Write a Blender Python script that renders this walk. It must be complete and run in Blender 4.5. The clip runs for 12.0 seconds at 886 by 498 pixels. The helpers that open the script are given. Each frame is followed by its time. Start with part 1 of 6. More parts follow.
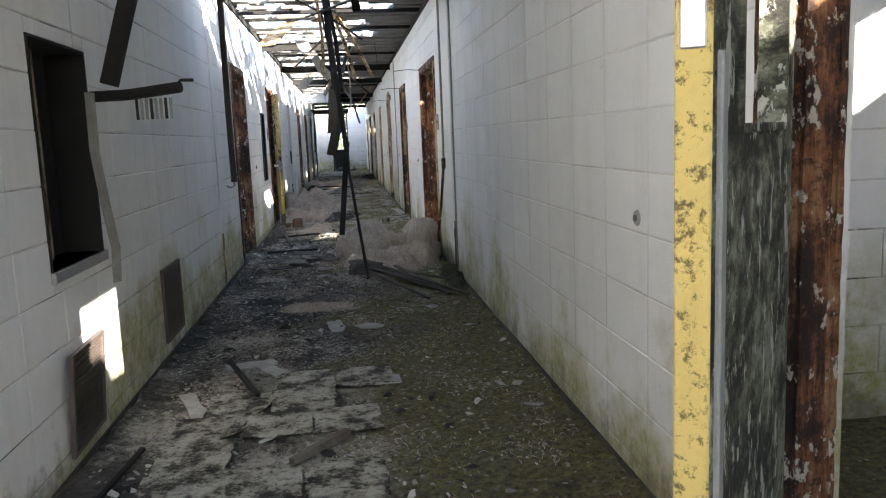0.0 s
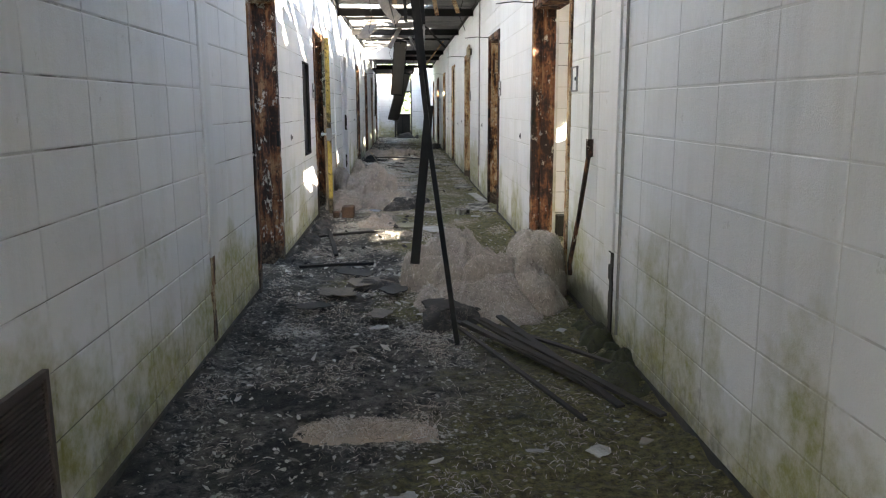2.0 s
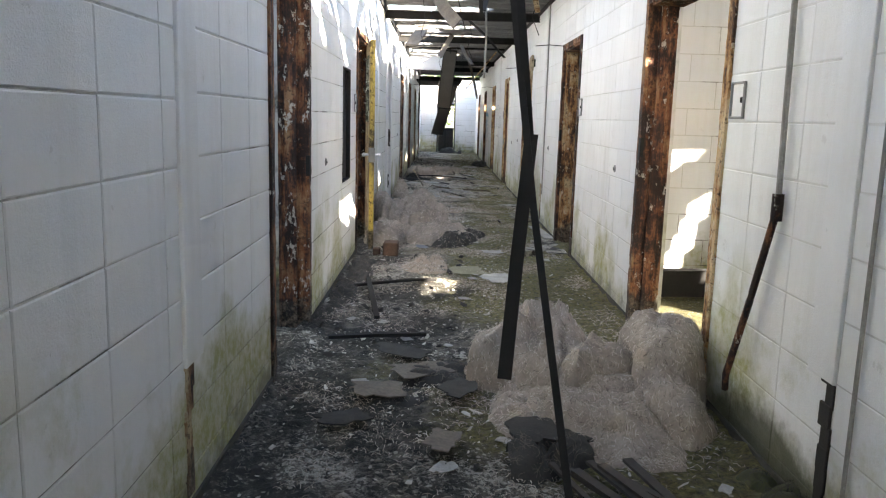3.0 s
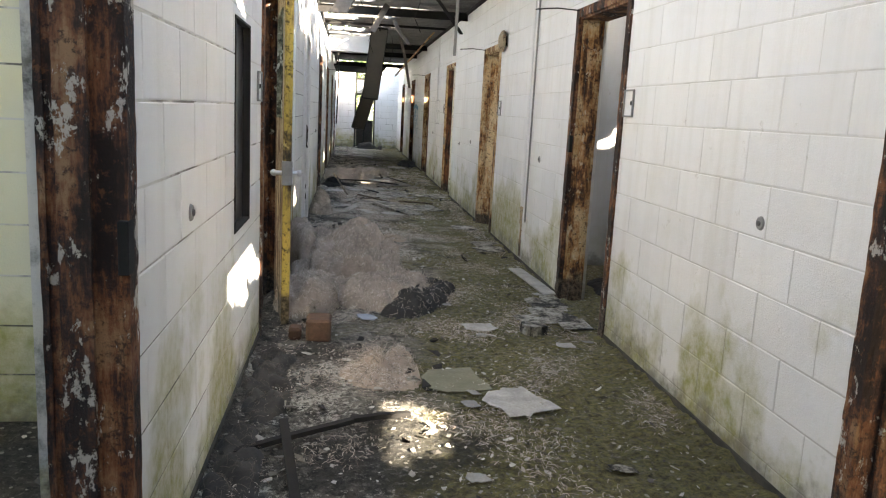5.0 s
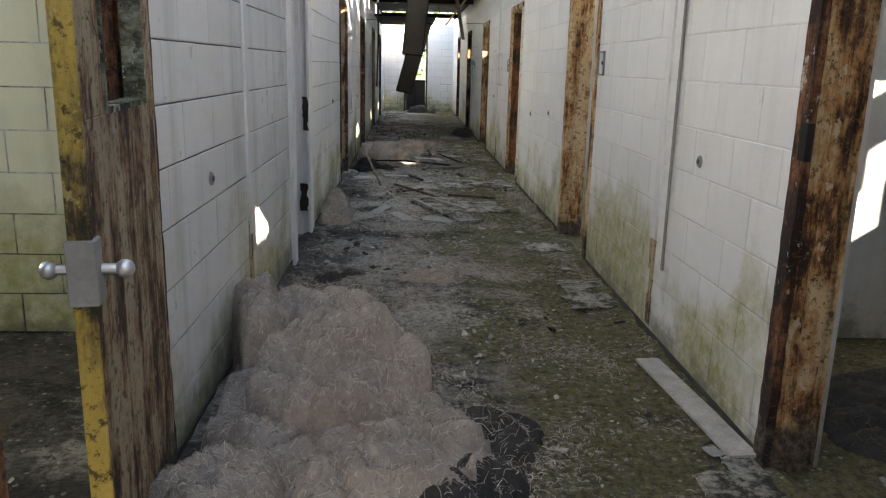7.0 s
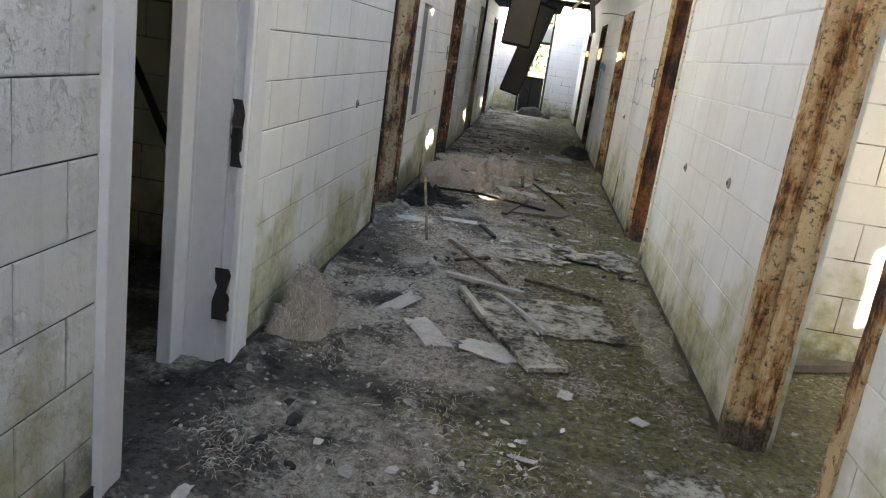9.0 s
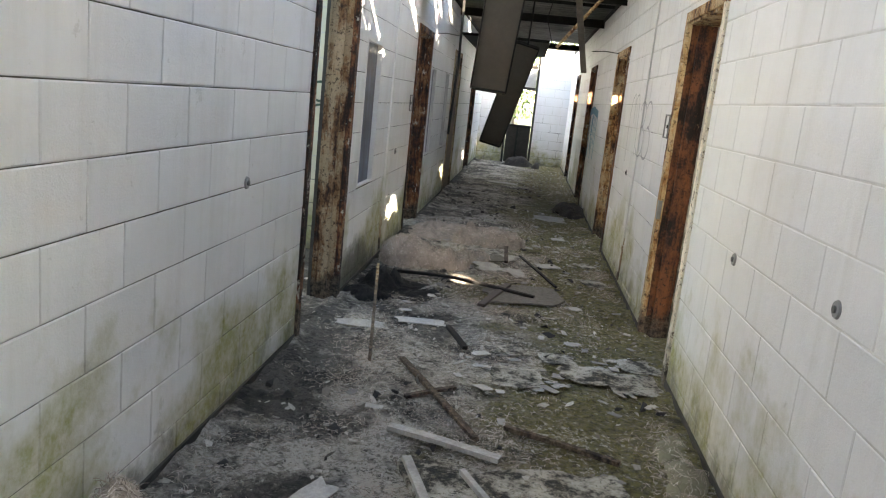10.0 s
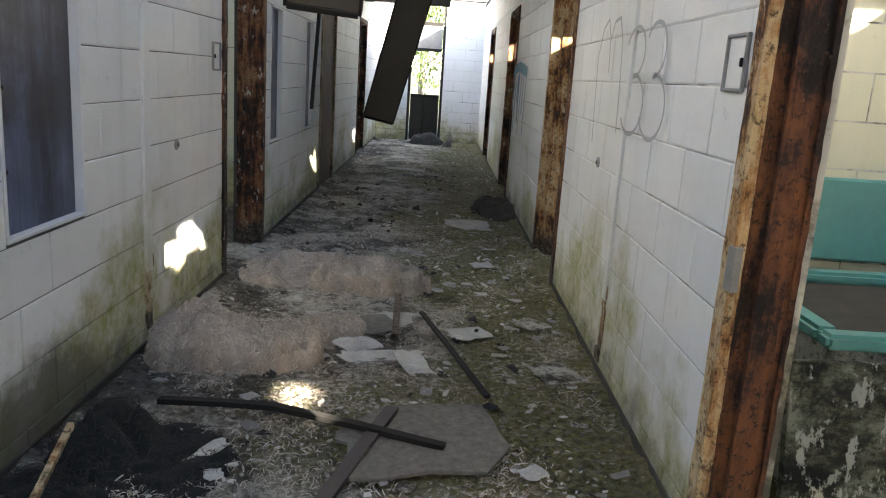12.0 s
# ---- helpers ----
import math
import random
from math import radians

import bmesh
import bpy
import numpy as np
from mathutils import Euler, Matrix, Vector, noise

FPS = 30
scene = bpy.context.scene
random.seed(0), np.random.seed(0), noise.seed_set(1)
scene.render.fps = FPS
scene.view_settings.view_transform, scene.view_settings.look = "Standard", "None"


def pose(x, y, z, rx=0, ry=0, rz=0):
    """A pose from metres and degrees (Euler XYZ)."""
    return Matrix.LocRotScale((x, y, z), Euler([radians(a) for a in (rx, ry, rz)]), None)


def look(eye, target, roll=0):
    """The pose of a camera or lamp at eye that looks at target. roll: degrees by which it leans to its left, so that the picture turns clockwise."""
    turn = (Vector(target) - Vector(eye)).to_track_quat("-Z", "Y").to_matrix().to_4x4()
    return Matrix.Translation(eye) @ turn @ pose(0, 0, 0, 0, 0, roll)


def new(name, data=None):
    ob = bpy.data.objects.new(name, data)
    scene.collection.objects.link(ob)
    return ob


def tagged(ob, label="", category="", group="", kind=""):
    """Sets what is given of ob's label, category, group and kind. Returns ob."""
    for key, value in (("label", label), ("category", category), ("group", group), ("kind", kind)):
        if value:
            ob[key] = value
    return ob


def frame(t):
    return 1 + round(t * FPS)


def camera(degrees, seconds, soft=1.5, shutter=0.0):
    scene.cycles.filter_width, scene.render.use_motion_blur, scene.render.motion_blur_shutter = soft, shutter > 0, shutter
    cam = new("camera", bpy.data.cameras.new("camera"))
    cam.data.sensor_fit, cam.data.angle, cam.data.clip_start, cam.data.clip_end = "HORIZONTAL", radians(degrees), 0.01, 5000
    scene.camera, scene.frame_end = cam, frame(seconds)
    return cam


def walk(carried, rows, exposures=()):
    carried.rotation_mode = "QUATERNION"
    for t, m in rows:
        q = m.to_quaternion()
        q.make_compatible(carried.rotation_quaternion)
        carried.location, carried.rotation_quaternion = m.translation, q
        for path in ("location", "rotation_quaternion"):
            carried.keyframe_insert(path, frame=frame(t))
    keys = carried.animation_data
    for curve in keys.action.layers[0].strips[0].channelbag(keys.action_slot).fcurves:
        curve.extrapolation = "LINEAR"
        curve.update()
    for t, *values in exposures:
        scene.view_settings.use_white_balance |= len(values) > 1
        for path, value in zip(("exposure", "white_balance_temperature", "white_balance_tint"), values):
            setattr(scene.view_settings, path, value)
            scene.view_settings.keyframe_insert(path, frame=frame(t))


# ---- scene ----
cam = camera(60.0, 12.0, soft=1.15)
EXPOSURES = [(0, 3.25, 6600, 10), (0.5, 3.2, 6800, 10), (1.5, 3.5, 7050, 10), (3, 3.8, 7000, 10), (5, 3.65, 7450, 10), (6.0, 3.35, 7400, 10), (6.5, 3.3, 7450, 10), (9, 3.9, 7550, 10), (10.5, 3.95, 7500, 10), (12, 3.8, 7150, 10)]
PATH = [
    (0, (0.071, 1.319, 1.251), (0.311, 3.284, 0.964), -2.3),
    (0.5, (0.047, 2.012, 1.238), (0.333, 3.964, 0.911), -1.5),
    (1, (0.008, 2.771, 1.255), (0.253, 4.724, 0.896), -0.6),
    (1.5, (-0.003, 3.536, 1.274), (0.161, 5.495, 0.905), -0.7),
    (2, (-0.044, 4.31, 1.251), (0.053, 6.273, 0.883), -0.2),
    (2.5, (-0.112, 5.062, 1.287), (-0.111, 7.03, 0.934), 0.1),
    (3, (-0.239, 5.833, 1.303), (-0.227, 7.805, 0.965), 1.6),
    (3.2, (-0.303, 6.146, 1.307), (-0.277, 8.118, 0.973), 2.0),
    (4.8, (-0.53, 8.374, 1.33), (-0.346, 10.335, 0.983), 3.1),
    (5, (-0.544, 8.679, 1.327), (-0.295, 10.633, 0.976), 3.0),
    (5.5, (-0.489, 9.424, 1.338), (-0.184, 11.367, 0.973), 1.4),
    (6, (-0.424, 10.163, 1.347), (-0.152, 12.106, 0.958), 0.2),
    (6.5, (-0.332, 10.914, 1.322), (-0.165, 12.862, 0.901), -0.2),
    (6.7, (-0.292, 11.221, 1.333), (-0.162, 13.169, 0.895), 0.1),
    (8.3, (-0.011, 13.772, 1.457), (-0.095, 15.692, 0.902), 7.3),
    (8.5, (0.023, 14.127, 1.433), (-0.085, 16.048, 0.887), 7.7),
    (9, (0.045, 14.951, 1.408), (-0.124, 16.877, 0.897), 8.2),
    (9.5, (0.056, 15.753, 1.419), (-0.111, 17.695, 0.968), 7.9),
    (10, (0.111, 16.555, 1.429), (-0.065, 18.508, 1.037), 6.1),
    (10.5, (0.182, 17.384, 1.376), (0.139, 19.354, 1.032), 4.9),
    (11, (0.234, 18.188, 1.355), (0.276, 20.156, 0.997), 4.3),
    (11.5, (0.241, 18.933, 1.341), (0.286, 20.893, 0.947), 3.9),
    (12, (0.227, 19.651, 1.293), (0.26, 21.602, 0.855), 3.8),
]
walk(cam, [(t, look(eye, target, roll)) for t, eye, target, roll in PATH], EXPOSURES)

# ---- world, sun, exposure ----
SUN_WAY = Vector((-1.0, 1.12, -0.62)).normalized()
world = bpy.data.worlds.new("world")
scene.world = world
world.use_nodes = True
wn = world.node_tree.nodes
sky = wn.new("ShaderNodeTexSky")
sky.sky_type = "NISHITA"
sky.sun_disc = False
sky.sun_elevation = math.asin(-SUN_WAY.z)
sky.sun_rotation = math.atan2(-SUN_WAY.x, -SUN_WAY.y)
wn["Background"].inputs[1].default_value = 0.115
world.node_tree.links.new(sky.outputs[0], wn["Background"].inputs[0])
sun = new("sun", bpy.data.lights.new("sun", "SUN"))
sun.data.energy, sun.data.angle, sun.data.color = 5.0, radians(0.4), (1.0, 0.93, 0.82)
sun.matrix_world = look((20, -15, 14), Vector((20, -15, 14)) + SUN_WAY)

# ---- plan ----
W, T, H = 1.03, 0.2, 2.72            # half width of the corridor, wall thickness, wall height
Y0, Y1 = -2.0, 35.2                  # ends of the corridor
DOOR_H = 2.03
L_DOORS = [(9.43, 10.42), (13.05, 14.05), (16.92, 17.85), (20.6, 21.5), (24.22, 25.2), (27.9, 28.9), (31.6, 32.6)]
R_DOORS = [(2.0, 2.97), (9.33, 10.74), (13.1, 14.1), (17.0, 17.93), (20.68, 21.62), (24.5, 25.45), (28.2, 29.15), (31.9, 32.85)]
L_WINDOWS = [(4.28, 4.9, 0.8, 1.68), (12.04, 12.52, 0.76, 1.68), (21.88, 22.4, 0.72, 1.75), (25.45, 25.85, 0.72, 1.72), (26.95, 27.35, 0.72, 1.72)]
L_PARTITIONS = [0.75, 4.4, 8.15, 11.8, 15.45, 19.2, 22.95, 26.65, 30.35]
R_PARTITIONS = [4.2, 11.8, 15.45, 19.1, 22.95, 26.65, 30.35]
DEEP = 4.6                           # half width of the whole building
COURSE, BLOCK = 0.203, 0.406


# ---- materials ----
def material(name, rough=0.85):
    m = bpy.data.materials.new(name)
    m.use_nodes = True
    nt = m.node_tree
    b = nt.nodes["Principled BSDF"]
    b.inputs["Roughness"].default_value = rough
    return m, nt, b


def coords(nt, scale=(1, 1, 1), world_space=True):
    mp = nt.nodes.new("ShaderNodeMapping")
    mp.inputs["Scale"].default_value = scale
    src = nt.nodes.new("ShaderNodeNewGeometry").outputs["Position"] if world_space else nt.nodes.new("ShaderNodeTexCoord").outputs["Object"]
    nt.links.new(src, mp.inputs["Vector"])
    return mp.outputs[0]


def noise_node(nt, scale, detail=6.0, rough=0.6, vec=None, distortion=0.0):
    n = nt.nodes.new("ShaderNodeTexNoise")
    n.inputs["Scale"].default_value, n.inputs["Detail"].default_value = scale, detail
    n.inputs["Roughness"].default_value, n.inputs["Distortion"].default_value = rough, distortion
    nt.links.new(vec if vec is not None else coords(nt), n.inputs["Vector"])
    return n.outputs[0]


def ramp(nt, fac, *stops):
    r = nt.nodes.new("ShaderNodeValToRGB")
    while len(r.color_ramp.elements) < len(stops):
        r.color_ramp.elements.new(0.5)
    for e, (p, c) in zip(r.color_ramp.elements, stops):
        e.position = p
        e.color = (c, c, c, 1) if isinstance(c, (int, float)) else (*c, 1)
    nt.links.new(fac, r.inputs[0])
    return r.outputs[0]


def mix(nt, fac, a, b, kind="MIX"):
    m = nt.nodes.new("ShaderNodeMix")
    m.data_type, m.blend_type = "RGBA", kind
    for sock, v in ((m.inputs[0], fac), (m.inputs[6], a), (m.inputs[7], b)):
        if isinstance(v, (int, float)):
            sock.default_value = v
        elif isinstance(v, tuple):
            sock.default_value = (*v, 1)
        else:
            nt.links.new(v, sock)
    return m.outputs[2]


def calc(nt, op, a, b=0.0, clamp=False):
    m = nt.nodes.new("ShaderNodeMath")
    m.operation, m.use_clamp = op, clamp
    for sock, v in ((m.inputs[0], a), (m.inputs[1], b)):
        if isinstance(v, (int, float)):
            sock.default_value = v
        else:
            nt.links.new(v, sock)
    return m.outputs[0]


def bump(nt, b, height, strength=0.4, distance=0.01):
    n = nt.nodes.new("ShaderNodeBump")
    n.inputs["Strength"].default_value, n.inputs["Distance"].default_value = strength, distance
    nt.links.new(height, n.inputs["Height"])
    nt.links.new(n.outputs[0], b.inputs["Normal"])


def height_z(nt):
    s = nt.nodes.new("ShaderNodeSeparateXYZ")
    nt.links.new(nt.nodes.new("ShaderNodeNewGeometry").outputs["Position"], s.inputs[0])
    return s.outputs[2], s.outputs[0], s.outputs[1]


def object_random(nt):
    return nt.nodes.new("ShaderNodeObjectInfo").outputs["Random"]


def painted_block(name, base, algae=1.0, grime=0.5, relief=0.35, soiled=0.0, peel=0.0):
    m, nt, b = material(name, 0.55)
    z, x, y = height_z(nt)
    vary = ramp(nt, object_random(nt), (0.0, 0.93), (1.0, 1.0))
    big = ramp(nt, noise_node(nt, 1.1, 5), (0.3, 0.88), (0.75, 1.0))
    col = mix(nt, 1.0, base, vary, "MULTIPLY")
    col = mix(nt, 1.0, col, big, "MULTIPLY")
    # water runs, stretched upright
    runs = ramp(nt, noise_node(nt, 1.0, 5, 0.65, coords(nt, (7, 7, 0.5))), (0.50, 0.0), (0.68, 1.0))
    col = mix(nt, calc(nt, "MULTIPLY", runs, 0.35 * grime), col, (0.42, 0.40, 0.33))
    # green algae that climbs from the floor in patches
    climb = calc(nt, "SUBTRACT", calc(nt, "ADD", ramp(nt, noise_node(nt, 1.15, 6, 0.62), (0.38, 0.0), (0.60, 1.0)), 0.25), calc(nt, "MULTIPLY", z, 1.45))
    low = ramp(nt, climb, (0.02, 0.0), (0.6, 1.0))
    fine = ramp(nt, noise_node(nt, 14, 8, 0.75), (0.34, 0.4), (0.62, 1.0))
    col = mix(nt, calc(nt, "MULTIPLY", calc(nt, "MULTIPLY", low, fine), 0.95 * algae, True), col, (0.265, 0.26, 0.06))
    dirt = ramp(nt, calc(nt, "SUBTRACT", ramp(nt, noise_node(nt, 5, 8, 0.7), (0.35, 0.0), (0.65, 1.0)), calc(nt, "MULTIPLY", z, 3.2)), (0.0, 0.0), (0.6, 1.0))
    col = mix(nt, calc(nt, "MULTIPLY", dirt, 0.7), col, (0.11, 0.105, 0.075))
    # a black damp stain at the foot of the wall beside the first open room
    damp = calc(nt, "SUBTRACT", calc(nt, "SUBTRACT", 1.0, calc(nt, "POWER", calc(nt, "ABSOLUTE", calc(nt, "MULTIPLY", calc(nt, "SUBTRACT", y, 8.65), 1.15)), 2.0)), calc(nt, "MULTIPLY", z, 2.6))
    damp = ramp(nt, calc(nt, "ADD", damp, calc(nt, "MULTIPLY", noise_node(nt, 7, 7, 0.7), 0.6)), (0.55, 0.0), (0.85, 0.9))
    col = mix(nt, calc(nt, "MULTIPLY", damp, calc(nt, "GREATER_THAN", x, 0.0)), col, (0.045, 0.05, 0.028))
    soot = calc(nt, "SUBTRACT", calc(nt, "SUBTRACT", 1.0, calc(nt, "POWER", calc(nt, "ABSOLUTE", calc(nt, "MULTIPLY", calc(nt, "SUBTRACT", y, 22.0), 1.0)), 2.0)), calc(nt, "MULTIPLY", z, 1.7))
    soot = ramp(nt, calc(nt, "ADD", soot, calc(nt, "MULTIPLY", noise_node(nt, 5, 8, 0.7), 0.8)), (0.72, 0.0), (1.15, 0.85))
    col = mix(nt, calc(nt, "MULTIPLY", soot, calc(nt, "LESS_THAN", x, 0.0)), col, (0.075, 0.075, 0.055))
    # specks and chipped paint
    chips = ramp(nt, noise_node(nt, 9, 8, 0.72), (0.64, 0.0), (0.67, 1.0))
    col = mix(nt, calc(nt, "MULTIPLY", chips, 0.55 * grime), col, (0.36, 0.34, 0.30))
    if soiled:   # joints that have lost their paint hold dirt, most where the wall is damp
        gap = calc(nt, "ADD", noise_node(nt, 2.2, 9, 0.72), ramp(nt, z, (0.1, 0.13), (1.2, 0.0)))
        col = mix(nt, calc(nt, "MULTIPLY", ramp(nt, gap, (0.50, 0.0), (0.60, 1.0)), soiled), col, (0.05, 0.046, 0.036))
    scuff = ramp(nt, noise_node(nt, 2.4, 8, 0.7, coords(nt, (1, 1, 2.2))), (0.52, 0.0), (0.66, 1.0))
    col = mix(nt, calc(nt, "MULTIPLY", scuff, 0.22 * grime), col, (0.50, 0.47, 0.40))
    nt.links.new(col, b.inputs["Base Color"])
    h = calc(nt, "ADD", noise_node(nt, 150, 4), calc(nt, "ADD", calc(nt, "MULTIPLY", noise_node(nt, 11, 7, 0.65), 2.2), calc(nt, "MULTIPLY", chips, -1.2)))
    if peel:     # blistered paint that has come away in sheets
        bare = ramp(nt, calc(nt, "ADD", noise_node(nt, 3.2, 10, 0.7), calc(nt, "MULTIPLY", calc(nt, "SUBTRACT", y, 16.35), 0.28)), (0.545, 0.0), (0.56, 1.0))
        edge = ramp(nt, noise_node(nt, 20, 3, 0.5), (0.40, 0.0), (0.60, 1.0))
        h = calc(nt, "ADD", h, calc(nt, "MULTIPLY", calc(nt, "MULTIPLY", bare, edge), -peel))
        col = mix(nt, calc(nt, "MULTIPLY", calc(nt, "MULTIPLY", bare, edge), 0.05), col, (0.56, 0.55, 0.51))
        nt.links.new(col, b.inputs["Base Color"])
    bump(nt, b, h, relief, 0.005)
    return m


def worn_metal(name, pale, mid, deep, bare=0.5, flakes=(0.62, 0.60, 0.55), flake_at=0.60, foot=0.9, streak=1.0, tall=1.6):
    """Painted steel that rusts in upright streaks and blotches: pale paint left over, mid rust, deep rust; bare shifts towards rust."""
    m, nt, b = material(name, 0.82)
    run = noise_node(nt, 1.0, 10, 0.74, coords(nt, (10 * streak, 10 * streak, tall * streak)))
    blotch = noise_node(nt, 4.5, 10, 0.72)
    n = calc(nt, "ADD", calc(nt, "MULTIPLY", run, 0.6), calc(nt, "MULTIPLY", blotch, 0.4))
    n = calc(nt, "SUBTRACT", n, bare - 0.5)
    col = ramp(nt, n, (0.425, tuple(c * 0.25 for c in deep)), (0.46, deep), (0.49, mid), (0.52, tuple(0.5 * (p + q) for p, q in zip(mid, pale))), (0.54, pale), (0.62, tuple(min(1.0, c * 1.12) for c in pale)))
    grain = noise_node(nt, 34, 9, 0.78)
    col = mix(nt, ramp(nt, grain, (0.40, 0.85), (0.47, 0.0)), col, tuple(c * 0.35 for c in deep))
    col = mix(nt, ramp(nt, grain, (0.56, 0.0), (0.62, 0.55)), col, tuple(min(1.0, c * 1.3) for c in mid))
    off = nt.nodes.new("ShaderNodeMapping")
    off.inputs["Location"].default_value = (7.3, 2.1, 5.5)
    nt.links.new(coords(nt, (1, 1, 0.6)), off.inputs["Vector"])
    fl = ramp(nt, noise_node(nt, 15, 10, 0.74, off.outputs[0]), (flake_at, 0.0), (flake_at + 0.015, 1.0))
    col = mix(nt, calc(nt, "MULTIPLY", fl, 0.85), col, flakes)
    z, x, y = height_z(nt)
    damp = ramp(nt, calc(nt, "ADD", calc(nt, "MULTIPLY", z, 1.9), calc(nt, "MULTIPLY", noise_node(nt, 5, 8, 0.75), 1.1)), (0.80, 1.0), (0.95, 0.0))
    col = mix(nt, calc(nt, "MULTIPLY", damp, foot), col, mix(nt, ramp(nt, grain, (0.45, 0.0), (0.6, 1.0)), (0.016, 0.012, 0.009), (0.15, 0.12, 0.09)))
    nt.links.new(col, b.inputs["Base Color"])
    bump(nt, b, calc(nt, "ADD", calc(nt, "ADD", calc(nt, "MULTIPLY", n, 3.0), fl), calc(nt, "MULTIPLY", grain, 2.2)), 0.9, 0.006)
    return m


def plain(name, base, vary=0.25, rough=0.8, scale=6.0, metal=0.0, bump_by=0.2):
    m, nt, b = material(name, rough)
    b.inputs["Metallic"].default_value = metal
    dark = tuple(c * (1 - vary) for c in base)
    n = noise_node(nt, scale, 8, 0.65)
    col = mix(nt, ramp(nt, n, (0.3, 0.0), (0.7, 1.0)), dark, base)
    col = mix(nt, ramp(nt, noise_node(nt, scale * 9, 5, 0.7), (0.35, 0.0), (0.8, 0.6)), col, tuple(c * (1 - 1.6 * vary) if vary < 0.6 else 0.02 for c in base))
    nt.links.new(col, b.inputs["Base Color"])
    bump(nt, b, noise_node(nt, scale * 12, 6), bump_by, 0.004)
    return m


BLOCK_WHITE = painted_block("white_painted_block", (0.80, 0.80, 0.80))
BLOCK_PEEL = painted_block("peeling_white_block", (0.78, 0.78, 0.78), 1.0, 1.2, 0.9, peel=1.6)
BLOCK_CREAM = painted_block("cream_painted_block", (0.74, 0.72, 0.55), 0.9)
MORTAR = painted_block("painted_mortar", (0.64, 0.63, 0.60), 1.0, 1.4, soiled=0.9)
MORTAR_CLEAN = painted_block("painted_over_mortar", (0.70, 0.69, 0.67), 1.0, 0.8, soiled=0.25)
MORTAR_DARK = plain("open_dirty_mortar", (0.13, 0.125, 0.11), 0.5, 0.95, 6)
PLASTER = painted_block("grey_room_plaster", (0.62, 0.63, 0.64), 0.3, 1.0)
BASE_BLACK = plain("black_base", (0.085, 0.08, 0.065), 0.7, 0.9, 5)
RUST = worn_metal("rusted_steel", (0.30, 0.17, 0.085), (0.17, 0.062, 0.024), (0.055, 0.021, 0.011), 0.53, (0.56, 0.53, 0.47), 0.595)
RUST_TAN = worn_metal("rusted_tan_steel", (0.58, 0.43, 0.25), (0.38, 0.19, 0.07), (0.11, 0.045, 0.018), 0.485, (0.62, 0.52, 0.38), 0.60)
RUST_YELLOW = worn_metal("yellow_painted_steel", (0.62, 0.47, 0.16), (0.50, 0.36, 0.12), (0.20, 0.12, 0.04), 0.33, (0.34, 0.30, 0.17), 0.74, 0.0)
OLIVE_EDGE = worn_metal("olive_yellow_steel", (0.50, 0.36, 0.08), (0.24, 0.17, 0.05), (0.07, 0.05, 0.02), 0.47, (0.55, 0.42, 0.16), 0.59)
PEEL_GREEN = worn_metal("peeling_green_paint", (0.26, 0.27, 0.21), (0.11, 0.115, 0.075), (0.045, 0.045, 0.03), 0.515, (0.56, 0.57, 0.50), 0.57, 0.0, 0.5, 20.0)
WHITE_STEEL = plain("white_painted_steel", (0.70, 0.70, 0.72), 0.12, 0.5, 3)
DARK_STEEL = plain("dark_steel", (0.014, 0.012, 0.0105), 0.5, 0.9, 12)
WOOD_OLD = plain("weathered_wood", (0.20, 0.17, 0.14), 0.5, 0.9, 7)
ROOF_DECK = plain("weathered_roof_boards", (0.26, 0.25, 0.24), 0.5, 0.9, 5)
FIBRE = plain("fibrous_insulation", (0.48, 0.405, 0.345), 0.42, 1.0, 7, 0, 1.0)
DARK_DEBRIS = plain("dark_debris", (0.06, 0.055, 0.05), 0.5, 0.95, 12)


DARK_RED = worn_metal("dark_red_rusted_steel", (0.20, 0.075, 0.028), (0.115, 0.040, 0.017), (0.034, 0.014, 0.009), 0.52, (0.30, 0.20, 0.12), 0.64)
RUST_FLAKED = worn_metal("rusted_steel_with_flaking_white", (0.30, 0.17, 0.085), (0.17, 0.062, 0.024), (0.055, 0.021, 0.011), 0.535, (0.60, 0.57, 0.51), 0.57)
CREAM_STEEL = worn_metal("cream_painted_steel", (0.74, 0.68, 0.55), (0.58, 0.47, 0.32), (0.24, 0.14, 0.06), 0.40, (0.62, 0.52, 0.38), 0.64)
RUST_BROWN = worn_metal("brown_rusted_steel", (0.40, 0.32, 0.21), (0.22, 0.12, 0.055), (0.07, 0.03, 0.014), 0.48, (0.42, 0.36, 0.26), 0.60)
GREY_STEEL = plain("grey_steel", (0.28, 0.28, 0.28), 0.3, 0.5, 10)
BRIGHT_STEEL = plain("bright_steel", (0.72, 0.72, 0.74), 0.15, 0.32, 14, 0.8)
STRIP_WHITE = painted_block("white_painted_strip", (0.78, 0.78, 0.78), 0.6)
# black of rotten parts, and of the sheet standing in for a dark room
ROT_AND_DARK = plain("rot_and_dark_room_black", (0.035, 0.03, 0.025), 0.5, 0.95, 18)


def pane_material():
    m, nt, b = material("dark_blue_grey_pane", 0.35)
    run = ramp(nt, noise_node(nt, 1.0, 8, 0.7, coords(nt, (9, 9, 1.1))), (0.38, 0.0), (0.66, 1.0))
    col = mix(nt, run, (0.024, 0.029, 0.048), (0.13, 0.155, 0.25))
    col = mix(nt, ramp(nt, noise_node(nt, 2.2, 8, 0.7), (0.45, 0.0), (0.62, 0.8)), col, (0.02, 0.02, 0.024))
    nt.links.new(col, b.inputs["Base Color"])
    bump(nt, b, noise_node(nt, 30, 6), 0.15, 0.003)
    return m


